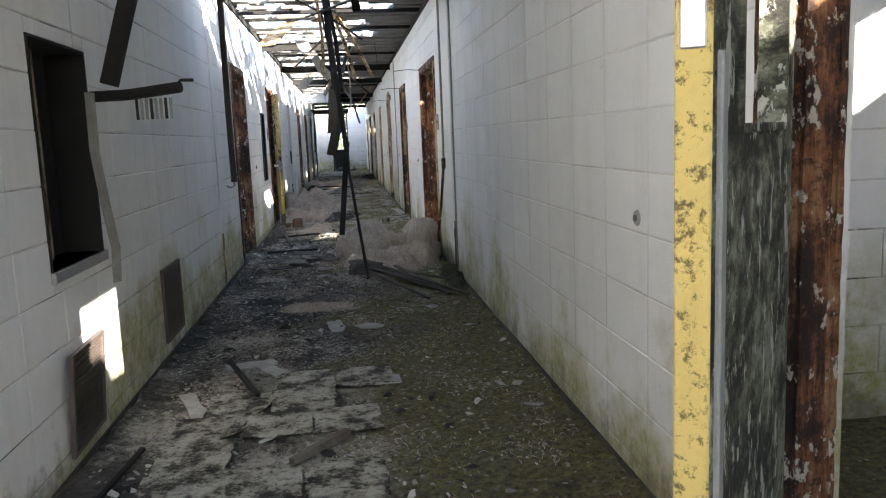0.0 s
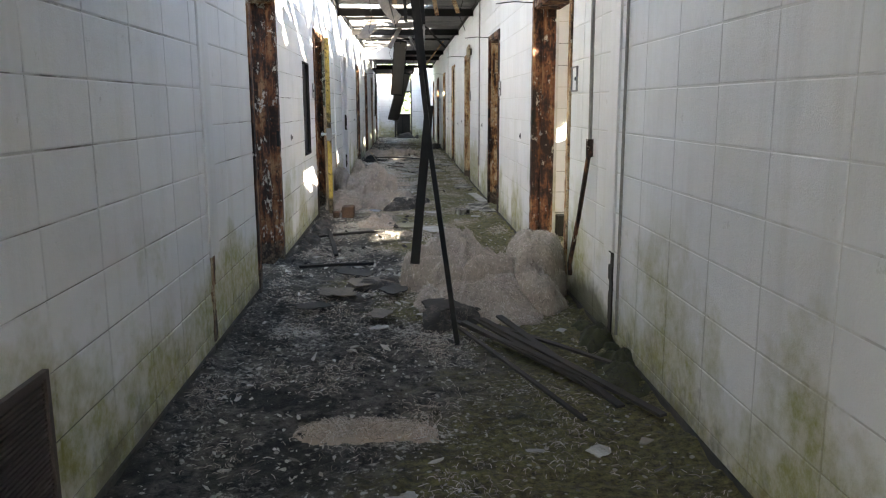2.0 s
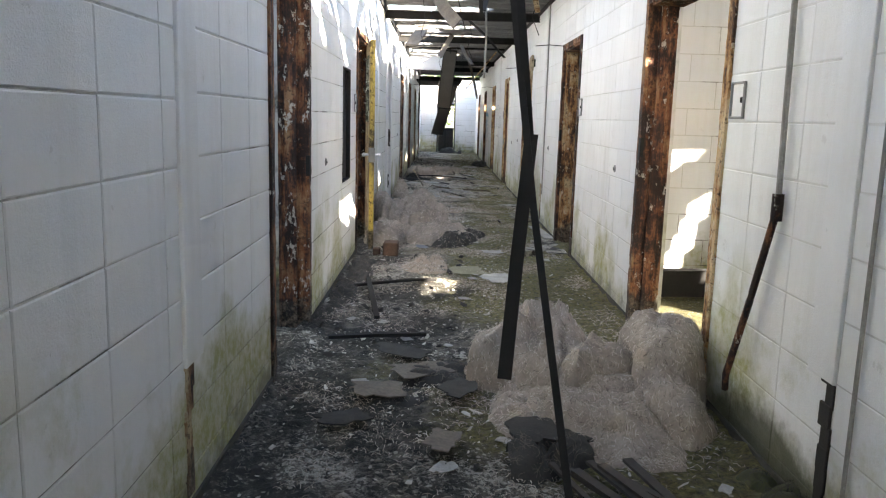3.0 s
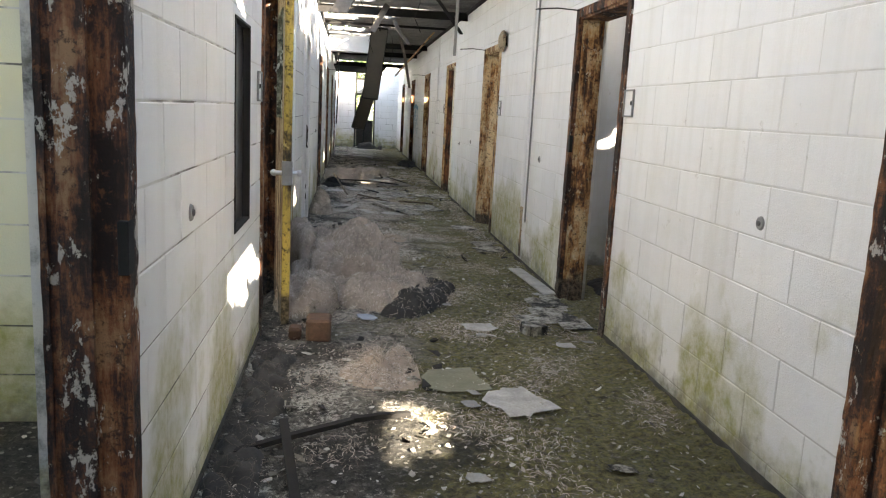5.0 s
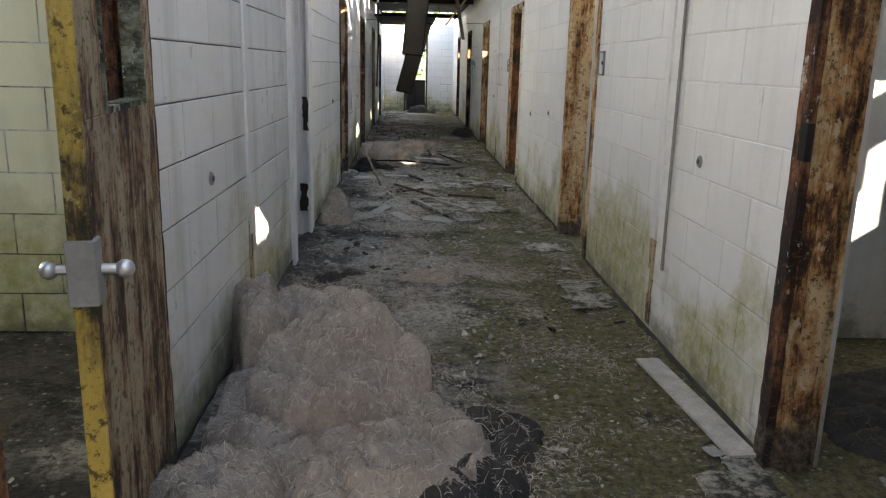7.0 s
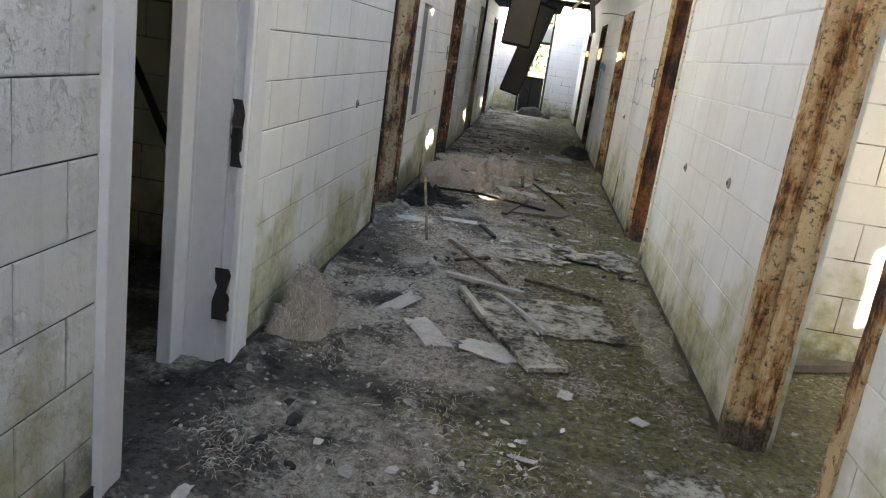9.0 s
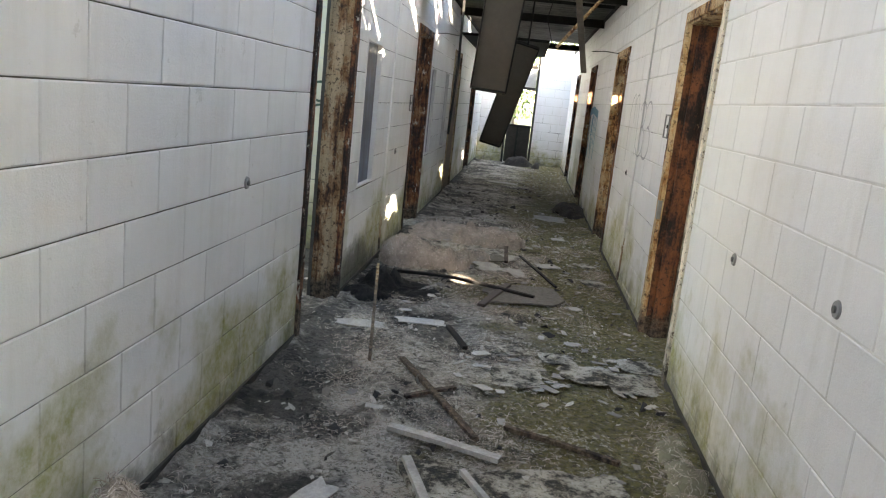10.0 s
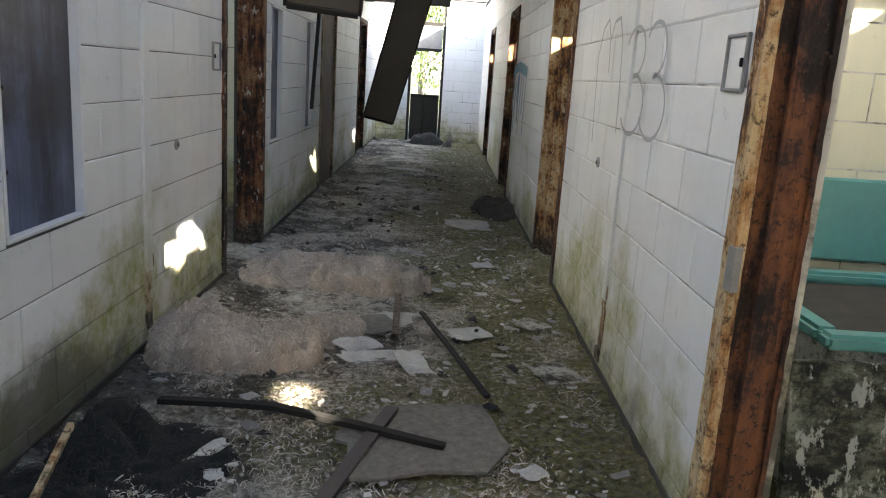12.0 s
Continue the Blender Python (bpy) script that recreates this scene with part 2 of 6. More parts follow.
DARK_PANE = pane_material()
SOOT_PANE = plain("sooty_pane", (0.022, 0.024, 0.030), 0.55, 0.3, 5)
RUBBER = plain("grey_rubber", (0.12, 0.12, 0.12), 0.4, 0.7, 20)
VENT_BROWN = plain("brown_enamel", (0.085, 0.065, 0.055), 0.35, 0.6, 10)
PIPE_GREY = plain("weathered_grey_metal", (0.33, 0.32, 0.30), 0.4, 0.7, 14)
WOOD_BROWN = plain("brown_stained_wood", (0.17, 0.10, 0.055), 0.4, 0.7, 6)
FITTING = plain("dirty_enamel", (0.10, 0.09, 0.075), 0.25, 0.6, 3)
DUCT = plain("galvanised_sheet", (0.55, 0.57, 0.60), 0.15, 0.5, 4)
LEAF = plain("green_leaves", (0.10, 0.16, 0.045), 0.5, 0.7, 3)
PAPER = plain("dirty_white_board", (0.56, 0.54, 0.50), 0.45, 0.9, 9)
TILE_PALE = worn_metal("dirty_pale_tile", (0.44, 0.42, 0.365), (0.28, 0.26, 0.215), (0.06, 0.055, 0.042), 0.505, (0.17, 0.15, 0.10), 0.60, 0.0, 0.8)
TEAL = plain("teal_enamel", (0.10, 0.33, 0.31), 0.18, 0.35, 3)
PEEL_WHITE = worn_metal("peeling_white_board", (0.58, 0.60, 0.57), (0.36, 0.37, 0.34), (0.15, 0.16, 0.14), 0.47, (0.2, 0.21, 0.2), 0.61, 0.0)
GREY_BOARD = plain("grey_fibre_board", (0.26, 0.24, 0.21), 0.55, 1.0, 30, 0, 1.0)
BRICK = plain("red_brown_brick", (0.15, 0.085, 0.055), 0.5, 0.95, 12)
TAN_FIBRE = plain("tan_fibre", (0.52, 0.42, 0.34), 0.25, 1.0, 8, 0, 0.9)
MOSSY = plain("mossy_board", (0.26, 0.25, 0.17), 0.35, 0.95, 9)
PLASTIC = plain("clear_plastic", (0.34, 0.37, 0.42), 0.1, 0.15, 4)
SPRAY_BLUE = plain("blue_spray_paint", (0.22, 0.42, 0.58), 0.25, 0.8, 5)
SPRAY_GREY = plain("faded_grey_spray", (0.40, 0.41, 0.42), 0.1, 0.8, 5)
SPRAY_GREEN = plain("dark_green_spray", (0.09, 0.16, 0.11), 0.3, 0.8, 5)
DARK_MOSS = plain("dark_wet_moss", (0.07, 0.075, 0.025), 0.6, 0.95, 9)
CHAR = plain("charred_black", (0.012, 0.012, 0.012), 0.4, 0.95, 14)
WOOD_DARK = plain("wet_dark_wood", (0.06, 0.05, 0.042), 0.45, 0.85, 10)


def chip_material():
    m, nt, b = material("mixed_chips", 0.9)
    r = nt.nodes.new("ShaderNodeNewGeometry").outputs["Random Per Island"]
    col = ramp(nt, r, (0.0, (0.04, 0.036, 0.03)), (0.3, (0.22, 0.20, 0.17)), (0.55, (0.48, 0.46, 0.41)), (1.0, (0.74, 0.72, 0.67)))
    nt.links.new(mix(nt, ramp(nt, noise_node(nt, 60, 5), (0.3, 0.0), (0.7, 0.5)), col, (0.2, 0.18, 0.15)), b.inputs["Base Color"])
    bump(nt, b, noise_node(nt, 120, 4), 0.3, 0.002)
    return m


CHIPS = chip_material()


def straw_material():
    m, nt, b = material("pale_fibre_strands", 1.0)
    r = nt.nodes.new("ShaderNodeNewGeometry").outputs["Random Per Island"]
    nt.links.new(ramp(nt, r, (0.0, (0.12, 0.10, 0.08)), (0.25, (0.32, 0.27, 0.225)), (0.7, (0.52, 0.45, 0.385)), (1.0, (0.70, 0.64, 0.57))), b.inputs["Base Color"])
    return m


STRAW = straw_material()


# ---- builders ----
def box(bm, x0, x1, y0, y1, z0, z1, m=None):
    """An upright box added to bm; m turns it about the origin first."""
    made = bmesh.ops.create_cube(bm, size=1.0)["verts"]
    for v in made:
        v.co = Vector(((x0 + x1) / 2 + v.co.x * (x1 - x0), (y0 + y1) / 2 + v.co.y * (y1 - y0), (z0 + z1) / 2 + v.co.z * (z1 - z0)))
        if m is not None:
            v.co = m @ v.co
    return made


def bevelled(bm, width=0.004, segments=1):
    bmesh.ops.bevel(bm, geom=list(bm.edges), offset=width, segments=segments, affect="EDGES", clamp_overlap=True)
    return bm


def part(name, bm, mat, parent=None, label="", at=None, smooth=False):
    """Links bm as one mesh object, under parent where that is given."""
    me = bpy.data.meshes.new(name)
    bm.to_mesh(me)
    bm.free()
    me.materials.append(mat)
    if smooth:
        for p in me.polygons:
            p.use_smooth = True
    ob = new(name, me)
    if parent is not None:
        ob.parent = parent
    if at is not None:
        ob.matrix_basis = at
    if label:
        tagged(ob, label)
    return ob


def one_box(name, mat, dims, parent=None, label="", bevel=0.003, m=None):
    bm = bmesh.new()
    box(bm, *dims)
    if bevel:
        bevelled(bm, bevel)
    return part(name, bm, mat, parent, label, m)


def empty(name, x=0.0, y=0.0, z=0.0, **tags):
    e = new(name)
    e.location = (x, y, z)
    return tagged(e, **tags)


def tube(bm, points, radius, sides=8):
    """A round rod through the points."""
    rings = []
    pts = [Vector(p) for p in points]
    for i, p in enumerate(pts):
        way = (pts[min(i + 1, len(pts) - 1)] - pts[max(i - 1, 0)]).normalized()
        side = way.cross(Vector((0.31, 0.2, 0.93))).normalized()
        up = way.cross(side)
        rings.append([bm.verts.new(p + radius * (math.cos(a) * side + math.sin(a) * up)) for a in (2 * math.pi * k / sides for k in range(sides))])
    for a, b in zip(rings, rings[1:]):
        for k in range(sides):
            bm.faces.new((a[k], a[(k + 1) % sides], b[(k + 1) % sides], b[k]))
    bm.faces.new(rings[0][::-1])
    bm.faces.new(rings[-1])


# ---- setting: the walls ----
def block_mesh(length, height, mat, seed):
    """One block face with worn, rounded edges: its front looks along +x."""
    r = random.Random(seed)
    me = bpy.data.meshes.new("block")
    d, e = 0.012, 0.0028
    l, h = length / 2, height / 2
    j = lambda s: r.uniform(-s, s)
    back = [(-d, -l, -h), (-d, l, -h), (-d, l, h), (-d, -l, h)]
    mid = [(-e, -l + j(0.001), -h + j(0.001)), (-e, l + j(0.001), -h + j(0.001)), (-e, l + j(0.001), h + j(0.001)), (-e, -l + j(0.001), h + j(0.001))]
    front = [(0, (-l + e) + abs(j(0.003)), -h + e + abs(j(0.003))), (0, l - e - abs(j(0.003)), -h + e + abs(j(0.003))), (0, l - e - abs(j(0.003)), h - e - abs(j(0.003))), (0, -l + e + abs(j(0.003)), h - e - abs(j(0.003)))]
    v = back + mid + front
    f = [(8, 9, 10, 11)]
    for k in range(4):
        n = (k + 1) % 4
        f += [(k, n, 4 + n, 4 + k), (4 + k, 4 + n, 8 + n, 8 + k)]
    me.from_pydata(v, [], f)
    me.materials.append(mat)
    return me


JOINT = 0.005
BLOCKS = {m.name: [block_mesh(BLOCK - JOINT, COURSE - JOINT, m, 3 + k) for k in range(6)] for m in (BLOCK_WHITE, BLOCK_PEEL)}


def cut_out(y0, y1, z0, z1, holes):
    """The parts of a rectangle outside the holes, as rectangles."""
    left = [(y0, y1, z0, z1)]
    for a, b, c, d in holes:
        out = []
        for p, q, r, s in left:
            if b <= p or a >= q or d <= r or c >= s:
                out.append((p, q, r, s))
                continue
            if a > p: out.append((p, a, r, s))
            if b < q: out.append((b, q, r, s))
            p2, q2 = max(p, a), min(q, b)
            if c > r: out.append((p2, q2, r, c))
            if d < s: out.append((p2, q2, d, s))
        left = out
    return left


def corridor_wall(name, side, y0, y1, holes, anchor, mat=BLOCK_WHITE, mortar=MORTAR, bond=0.0, z_low=0.0, top=H, recess=0.0045, joint=JOINT, course=0.1):
    """A length of block wall beside the corridor: core, base strip and every block of the corridor face."""
    rng = random.Random(name)
    bm = bmesh.new()
    for p, q, r, s in cut_out(y0, y1, z_low, top, holes):
        box(bm, side * (W + recess), side * (W + T), p, q, r, s)
    core = tagged(part(name, bm, mortar), "white-painted concrete block wall, stained green near the floor", "wall", kind="structure")
    meshes = BLOCKS[mat.name]
    k0 = math.floor((z_low - course) / COURSE)
    for k in range(k0, int((top - course) / COURSE) + 1):
        r, s = max(z_low, course + k * COURSE), min(top, course + (k + 1) * COURSE)
        if s - r < 0.03:
            continue
        shift = bond * BLOCK * (k % 2)
        n = math.floor((y0 - anchor - shift) / BLOCK) - 1
        while anchor + shift + n * BLOCK < y1:
            p, q = anchor + shift + n * BLOCK, anchor + shift + (n + 1) * BLOCK
            n += 1
            p, q = max(p, y0), min(q, y1)
            if q - p < 0.03:
                continue
            for a, b, c, d in cut_out(p, q, r, s, holes):
                if b - a < 0.03 or d - c < 0.03:
                    continue
                ob = new("block", rng.choice(meshes))
                ob.parent = core
                sy, sz = (b - a - joint * 0.7) / (BLOCK - JOINT), (d - c - joint) / (COURSE - JOINT)
                turn = 0 if side < 0 else math.pi
                ob.matrix_basis = Matrix.LocRotScale((side * (W - 0.0012 * rng.random()), (a + b) / 2, (c + d) / 2), Euler((0, rng.uniform(-0.004, 0.004), turn)), (1, sy, sz))
    if z_low == 0.0:
        bm = bmesh.new()
        box(bm, side * (W - 0.007), side * (W + 0.01), y0 + 0.01, y1 - 0.01, 0, 0.045)
        bevelled(bm, 0.004)
        tagged(part("baseboard", bm, BASE_BLACK), "black rubber base strip along the wall", "baseboard", kind="structure")
    return core


def face_blocks(bm, x0, x1, z0, z1, y, out):
    """Courses of blocks joined in one mesh on a wall that runs along x; out is the way that the face looks, -1 or 1."""
    for k in range(int((z1 - z0) / COURSE) + 1):
        r, s = z0 + k * COURSE, min(z1, z0 + (k + 1) * COURSE)
        if s - r < 0.03:
            continue
        x = x0 - (0.2 if k % 2 else 0)
        while x < x1:
            p, q = max(x, x0), min(x + BLOCK, x1)
            x += BLOCK
            if q - p > 0.03:
                ys = sorted((y, y + out * 0.005))
                box(bm, p + 0.004, q - 0.004, ys[0], ys[1], r + 0.004, s - 0.004)


def plain_wall(name, dims, mat, label, faces=()):
    bm = bmesh.new()
    box(bm, *dims)
    wall = tagged(part(name, bm, MORTAR if faces else mat), label, "wall", kind="structure")
    if faces:
        bm = bmesh.new()
        for out in faces:
            face_blocks(bm, dims[0], dims[1], dims[4], dims[5], dims[2] if out < 0 else dims[3], out)
        tagged(part("block_courses", bm, mat, wall), kind="stuff")
    return wall


n = 0
for side, ys in ((-1, L_PARTITIONS), (1, R_PARTITIONS)):
    for y in ys + [Y1]:
        n += 1
        x0, x1 = sorted((side * (W + T), side * DEEP))
        if side > 0 and y == 19.1:
            x1 = 2.45
        grey = side > 0 and abs(y - 15.45) < 0.1
        mat = BLOCK_CREAM if side < 0 or y > 20 else (PLASTER if grey else BLOCK_WHITE)
        plain_wall(f"wall_partition_{n}", (x0, x1, y, y + 0.15, 0, H if y == Y1 else 2.48), mat, "grey plastered partition wall" if grey else "painted block partition between side rooms", () if grey else (-1,))
    x0, x1 = sorted((side * DEEP, side * (DEEP + 0.2)))
    holes = [(6.2, 7.7, 1.0, 2.3), *[(8.0 + 0.055 * k, 8.52 + 0.05 * k - 0.04 * (k % 2), 1.9 + 0.1 * k, 2.0 + 0.1 * k) for k in range(7)], (12.2, 12.72, 2.12, 2.36), (12.28, 12.84, 2.36, 2.48), (12.4, 12.98, 2.48, 2.68), (15.9, 16.22, 1.9, 2.45), (16.22, 17.4, 1.0, 2.25)] if side > 0 else [(20.9, 22.3, 0.9, 2.2), (9.4, 10.8, 1.0, 2.2)]
    bm = bmesh.new()
    for p, q, r, s in cut_out(Y0, Y1 + 0.2, 0, H, holes):
        box(bm, x0, x1, p, q, r, s)
    tagged(part(f"wall_outer_{n}", bm, BLOCK_CREAM if side < 0 else BLOCK_WHITE), "painted block outer wall with window openings", "wall", kind="structure")
# unseen wall behind the walker; its opening is added to let sky light in
for k, (x0, x1, z0, z1) in enumerate(((-DEEP, -0.85, 0, H), (0.85, DEEP, 0, H), (-0.85, 0.85, 2.25, H))):
    plain_wall(f"wall_south_{k + 1}", (x0, x1, Y0 - 0.2, Y0, z0, z1), BLOCK_WHITE, "white-painted block wall with the doorway behind the walker", (1,))
plain_wall("wall_end_1", (-W - T, -0.42, Y1, Y1 + 0.15, 0, H), BLOCK_WHITE, "white block wall at the corridor's end", (-1,))
plain_wall("wall_end_2", (0.27, W + T, Y1, Y1 + 0.15, 0, H), BLOCK_WHITE, "white block wall at the corridor's end", (-1,))

# ---- setting: floor, ground, roof ----
def floor_material():
    m, nt, b = material("debris_covered_floor", 0.92)
    z, x, y = height_z(nt)
    patch = ramp(nt, noise_node(nt, 1.1, 6, 0.62), (0.38, 0.0), (0.62, 1.0))
    col = mix(nt, ramp(nt, noise_node(nt, 12, 8, 0.75), (0.40, 0.0), (0.60, 1.0)), (0.009, 0.0085, 0.0075), (0.155, 0.143, 0.122))
    # dry dust that lies thicker towards the far half and on the old tiles near the start
    far = ramp(nt, calc(nt, "MULTIPLY", y, 0.04), (0.40, 0.0), (0.62, 1.0))
    near = calc(nt, "MULTIPLY", ramp(nt, calc(nt, "ABSOLUTE", calc(nt, "SUBTRACT", y, 4.8)), (0.6, 1.0), (1.4, 0.0)), ramp(nt, calc(nt, "ADD", x, 0.5), (0.55, 1.0), (0.95, 0.0)))
    dust = calc(nt, "MULTIPLY", calc(nt, "MAXIMUM", far, near), ramp(nt, noise_node(nt, 3.5, 9, 0.72), (0.40, 0.05), (0.54, 1.0)))
    col = mix(nt, calc(nt, "MULTIPLY", calc(nt, "MULTIPLY", dust, 0.85), ramp(nt, noise_node(nt, 24, 9, 0.78), (0.36, 0.2), (0.56, 1.0))), col, (0.52, 0.48, 0.415))
    # moss, thickest along one side and where water lies
    wet = calc(nt, "MAXIMUM", calc(nt, "SUBTRACT", 0.55, calc(nt, "MULTIPLY", calc(nt, "ABSOLUTE", calc(nt, "SUBTRACT", y, 12.2)), 0.4)), 0.0)
    moss = calc(nt, "ADD", calc(nt, "ADD", calc(nt, "MULTIPLY", x, 0.62), wet), ramp(nt, noise_node(nt, 0.7, 7, 0.65), (0.35, 0.0), (0.65, 0.75)))
    moss = calc(nt, "MULTIPLY", ramp(nt, moss, (0.28, 0.0), (0.60, 1.0)), ramp(nt, noise_node(nt, 26, 8, 0.75), (0.32, 0.35), (0.55, 1.0)))
    col = mix(nt, moss, col, mix(nt, ramp(nt, noise_node(nt, 30, 8, 0.75), (0.35, 0.0), (0.65, 1.0)), (0.030, 0.029, 0.010), (0.24, 0.218, 0.078)))
    # pale crumbs, dense in drifts
    fleck = calc(nt, "SUBTRACT", calc(nt, "ADD", noise_node(nt, 38, 10, 0.8), calc(nt, "MULTIPLY", calc(nt, "SUBTRACT", patch, 0.45), 0.16)), calc(nt, "MULTIPLY", moss, 0.11))
    fleck = calc(nt, "ADD", fleck, calc(nt, "MULTIPLY", dust, 0.045))
    col = mix(nt, ramp(nt, fleck, (0.56, 0.0), (0.60, 0.95)), col, (0.54, 0.515, 0.46))
    soak = calc(nt, "SUBTRACT", noise_node(nt, 1.7, 9, 0.68), calc(nt, "MULTIPLY", x, -0.10))
    col = mix(nt, ramp(nt, soak, (0.39, 0.75), (0.47, 0.0)), col, (0.010, 0.0095, 0.008))
    vor = nt.nodes.new("ShaderNodeTexVoronoi")
    vor.inputs["Scale"].default_value = 34
    nt.links.new(coords(nt, (1, 1, 0.0)), vor.inputs["Vector"])
    sep = nt.nodes.new("ShaderNodeSeparateColor")
    nt.links.new(vor.outputs["Color"], sep.inputs[0])
    chip = calc(nt, "MULTIPLY", ramp(nt, sep.outputs[0], (0.90, 0.0), (0.91, 1.0)), ramp(nt, vor.outputs["Distance"], (0.30, 1.0), (0.36, 0.0)))
    col = mix(nt, calc(nt, "MULTIPLY", chip, 0.55), col, (0.55, 0.53, 0.47))
    col = mix(nt, ramp(nt, noise_node(nt, 85, 6, 0.8), (0.36, 0.9), (0.44, 0.0)), col, (0.007, 0.007, 0.006))
    nt.links.new(col, b.inputs["Base Color"])
    bump(nt, b, calc(nt, "ADD", calc(nt, "ADD", fleck, chip), calc(nt, "MULTIPLY", noise_node(nt, 90, 8, 0.8), 1.5)), 1.0, 0.014)
    return m


FLOOR = floor_material()
xs = np.concatenate([np.linspace(-DEEP - 0.3, -1.1, 36), np.linspace(-1.05, 1.05, 85), np.linspace(1.1, DEEP + 0.3, 36)])
ys = np.concatenate([np.linspace(Y0 - 0.3, 1.8, 24), np.arange(1.85, 26, 0.026), np.linspace(26.1, Y1 + 0.6, 150)])
co, nx = [], len(xs)
for y in ys:
    for x in xs:
        h = 0.010 * noise.noise((x * 2.3, y * 2.3, 0)) + 0.009 * noise.noise((x * 8, y * 8, 3))
        if abs(x) < 1.06:
            h += max(0.0, abs(x) - 0.88) * 0.22 * (0.6 + noise.noise((x * 6, y * 6, 15)))
            h += 0.010 * noise.noise((x * 21, y * 21, 7)) + 0.008 * max(0.0, noise.noise((x * 44, y * 44, 11)))
        co.append((x, y, h))
me = bpy.data.meshes.new("floor")
me.from_pydata(co, [], [(j * nx + i, j * nx + i + 1, (j + 1) * nx + i + 1, (j + 1) * nx + i) for j in range(len(ys) - 1) for i in range(nx - 1)])
me.materials.append(FLOOR)
tagged(new("floor", me), "dark concrete floor covered in crumbled debris and moss", "floor", kind="structure")
GROUND = plain("outside_ground", (0.10, 0.11, 0.05), 0.5, 1.0, 2)
bm = bmesh.new()
bmesh.ops.create_grid(bm, x_segments=2, y_segments=2, size=400)
tagged(part("ground", bm, GROUND, at=pose(0, 0, -0.06)), "rough grass and soil outside the building", "ground", kind="structure")
ROOF_HOLES = [   # x, y, half width, half length
    (2.46, 8.27, 0.38, 0.46), (4.24, 6.67, 0.17, 0.36), (2.75, 0.9, 0.48, 0.6), (2.6, 11.6, 0.2, 0.28), (2.84, 19.0, 0.16, 0.42),
    (4.17, 17.4, 0.12, 0.3), (2.9, 23.2, 0.2, 0.2), (2.9, 27.0, 0.2, 0.3), (2.9, 30.9, 0.2, 0.3),
    (4.42, 8.55, 0.15, 0.28), (1.7, 9.9, 0.35, 0.5), (4.42, 12.6, 0.15, 0.3), (1.9, 14.3, 0.35, 0.5), (1.9, 21.6, 0.4, 0.6), (3.3, 20.5, 0.5, 0.5), (4.2, 1.9, 0.3, 0.45), (1.8, 3.6, 0.3, 0.4), (3.4, 25.0, 0.7, 0.7), (1.8, 17.0, 0.4, 0.6),
    (-0.1, -0.4, 0.8, 1.2), (-0.3, 1.6, 0.45, 0.7), (0.2, 34.2, 1.25, 0.95),
    (-3.0, 9.6, 1.2, 1.3), (-3.2, 13.2, 1.0, 1.1), (-2.9, 21.2, 1.2, 1.3), (-3.0, 24.9, 0.9, 0.8), (-3.0, 33.0, 1.0, 1.2)]
# ragged slots where boards have gone: from the wall head out over the corridor
ROOF_SLOTS = [   # y, reach in x, half length
    (7.45, 0.35, 0.16), (7.95, -0.25, 0.2), (8.6, 0.1, 0.18), (9.25, 0.55, 0.17), (9.75, 0.3, 0.2), (10.3, 0.75, 0.14), (10.75, 0.0, 0.22), (11.5, 0.45, 0.2), (12.0, 0.2, 0.3),
    (12.6, 0.55, 0.22), (13.2, 0.25, 0.24), (13.75, 0.4, 0.14), (14.2, -0.2, 0.25), (15.0, 0.35, 0.18), (15.6, 0.1, 0.25), (16.6, 0.4, 0.16), (17.2, -0.3, 0.28), (17.9, 0.1, 0.14), (18.7, 0.3, 0.2), (19.3, -0.3, 0.3),
    (20.1, 0.5, 0.13), (20.45, 0.75, 0.10), (21.2, 0.1, 0.2), (21.7, -0.4, 0.25), (22.5, 0.2, 0.2), (23.4, -0.2, 0.3), (24.3, 0.2, 0.16), (25.0, -0.3, 0.3), (26.2, -0.3, 0.2), (29.4, -0.5, 0.2)]


def roof_open(x, y):
    for hx, hy, a, b in ROOF_HOLES:
        d = max(abs(x - hx) / a, abs(y - hy) / b)
        if d + min(1.0, 0.34 / a) * (0.32 * noise.noise((x * 2.6, y * 2.6, hy)) + 0.22 * noise.noise((x * 7, y * 7, hy))) < 1.0:
            return True
    for hy, reach, b in ROOF_SLOTS:
        if -1.0 < x < reach + 0.25 * noise.noise((x * 5, y * 5, hy)) and abs(y - hy + 0.12 * noise.noise((x * 3.1, hy, 1.0))) < b * (1 + 0.7 * noise.noise((x * 6, y * 4, hy))):
            return True
    return False


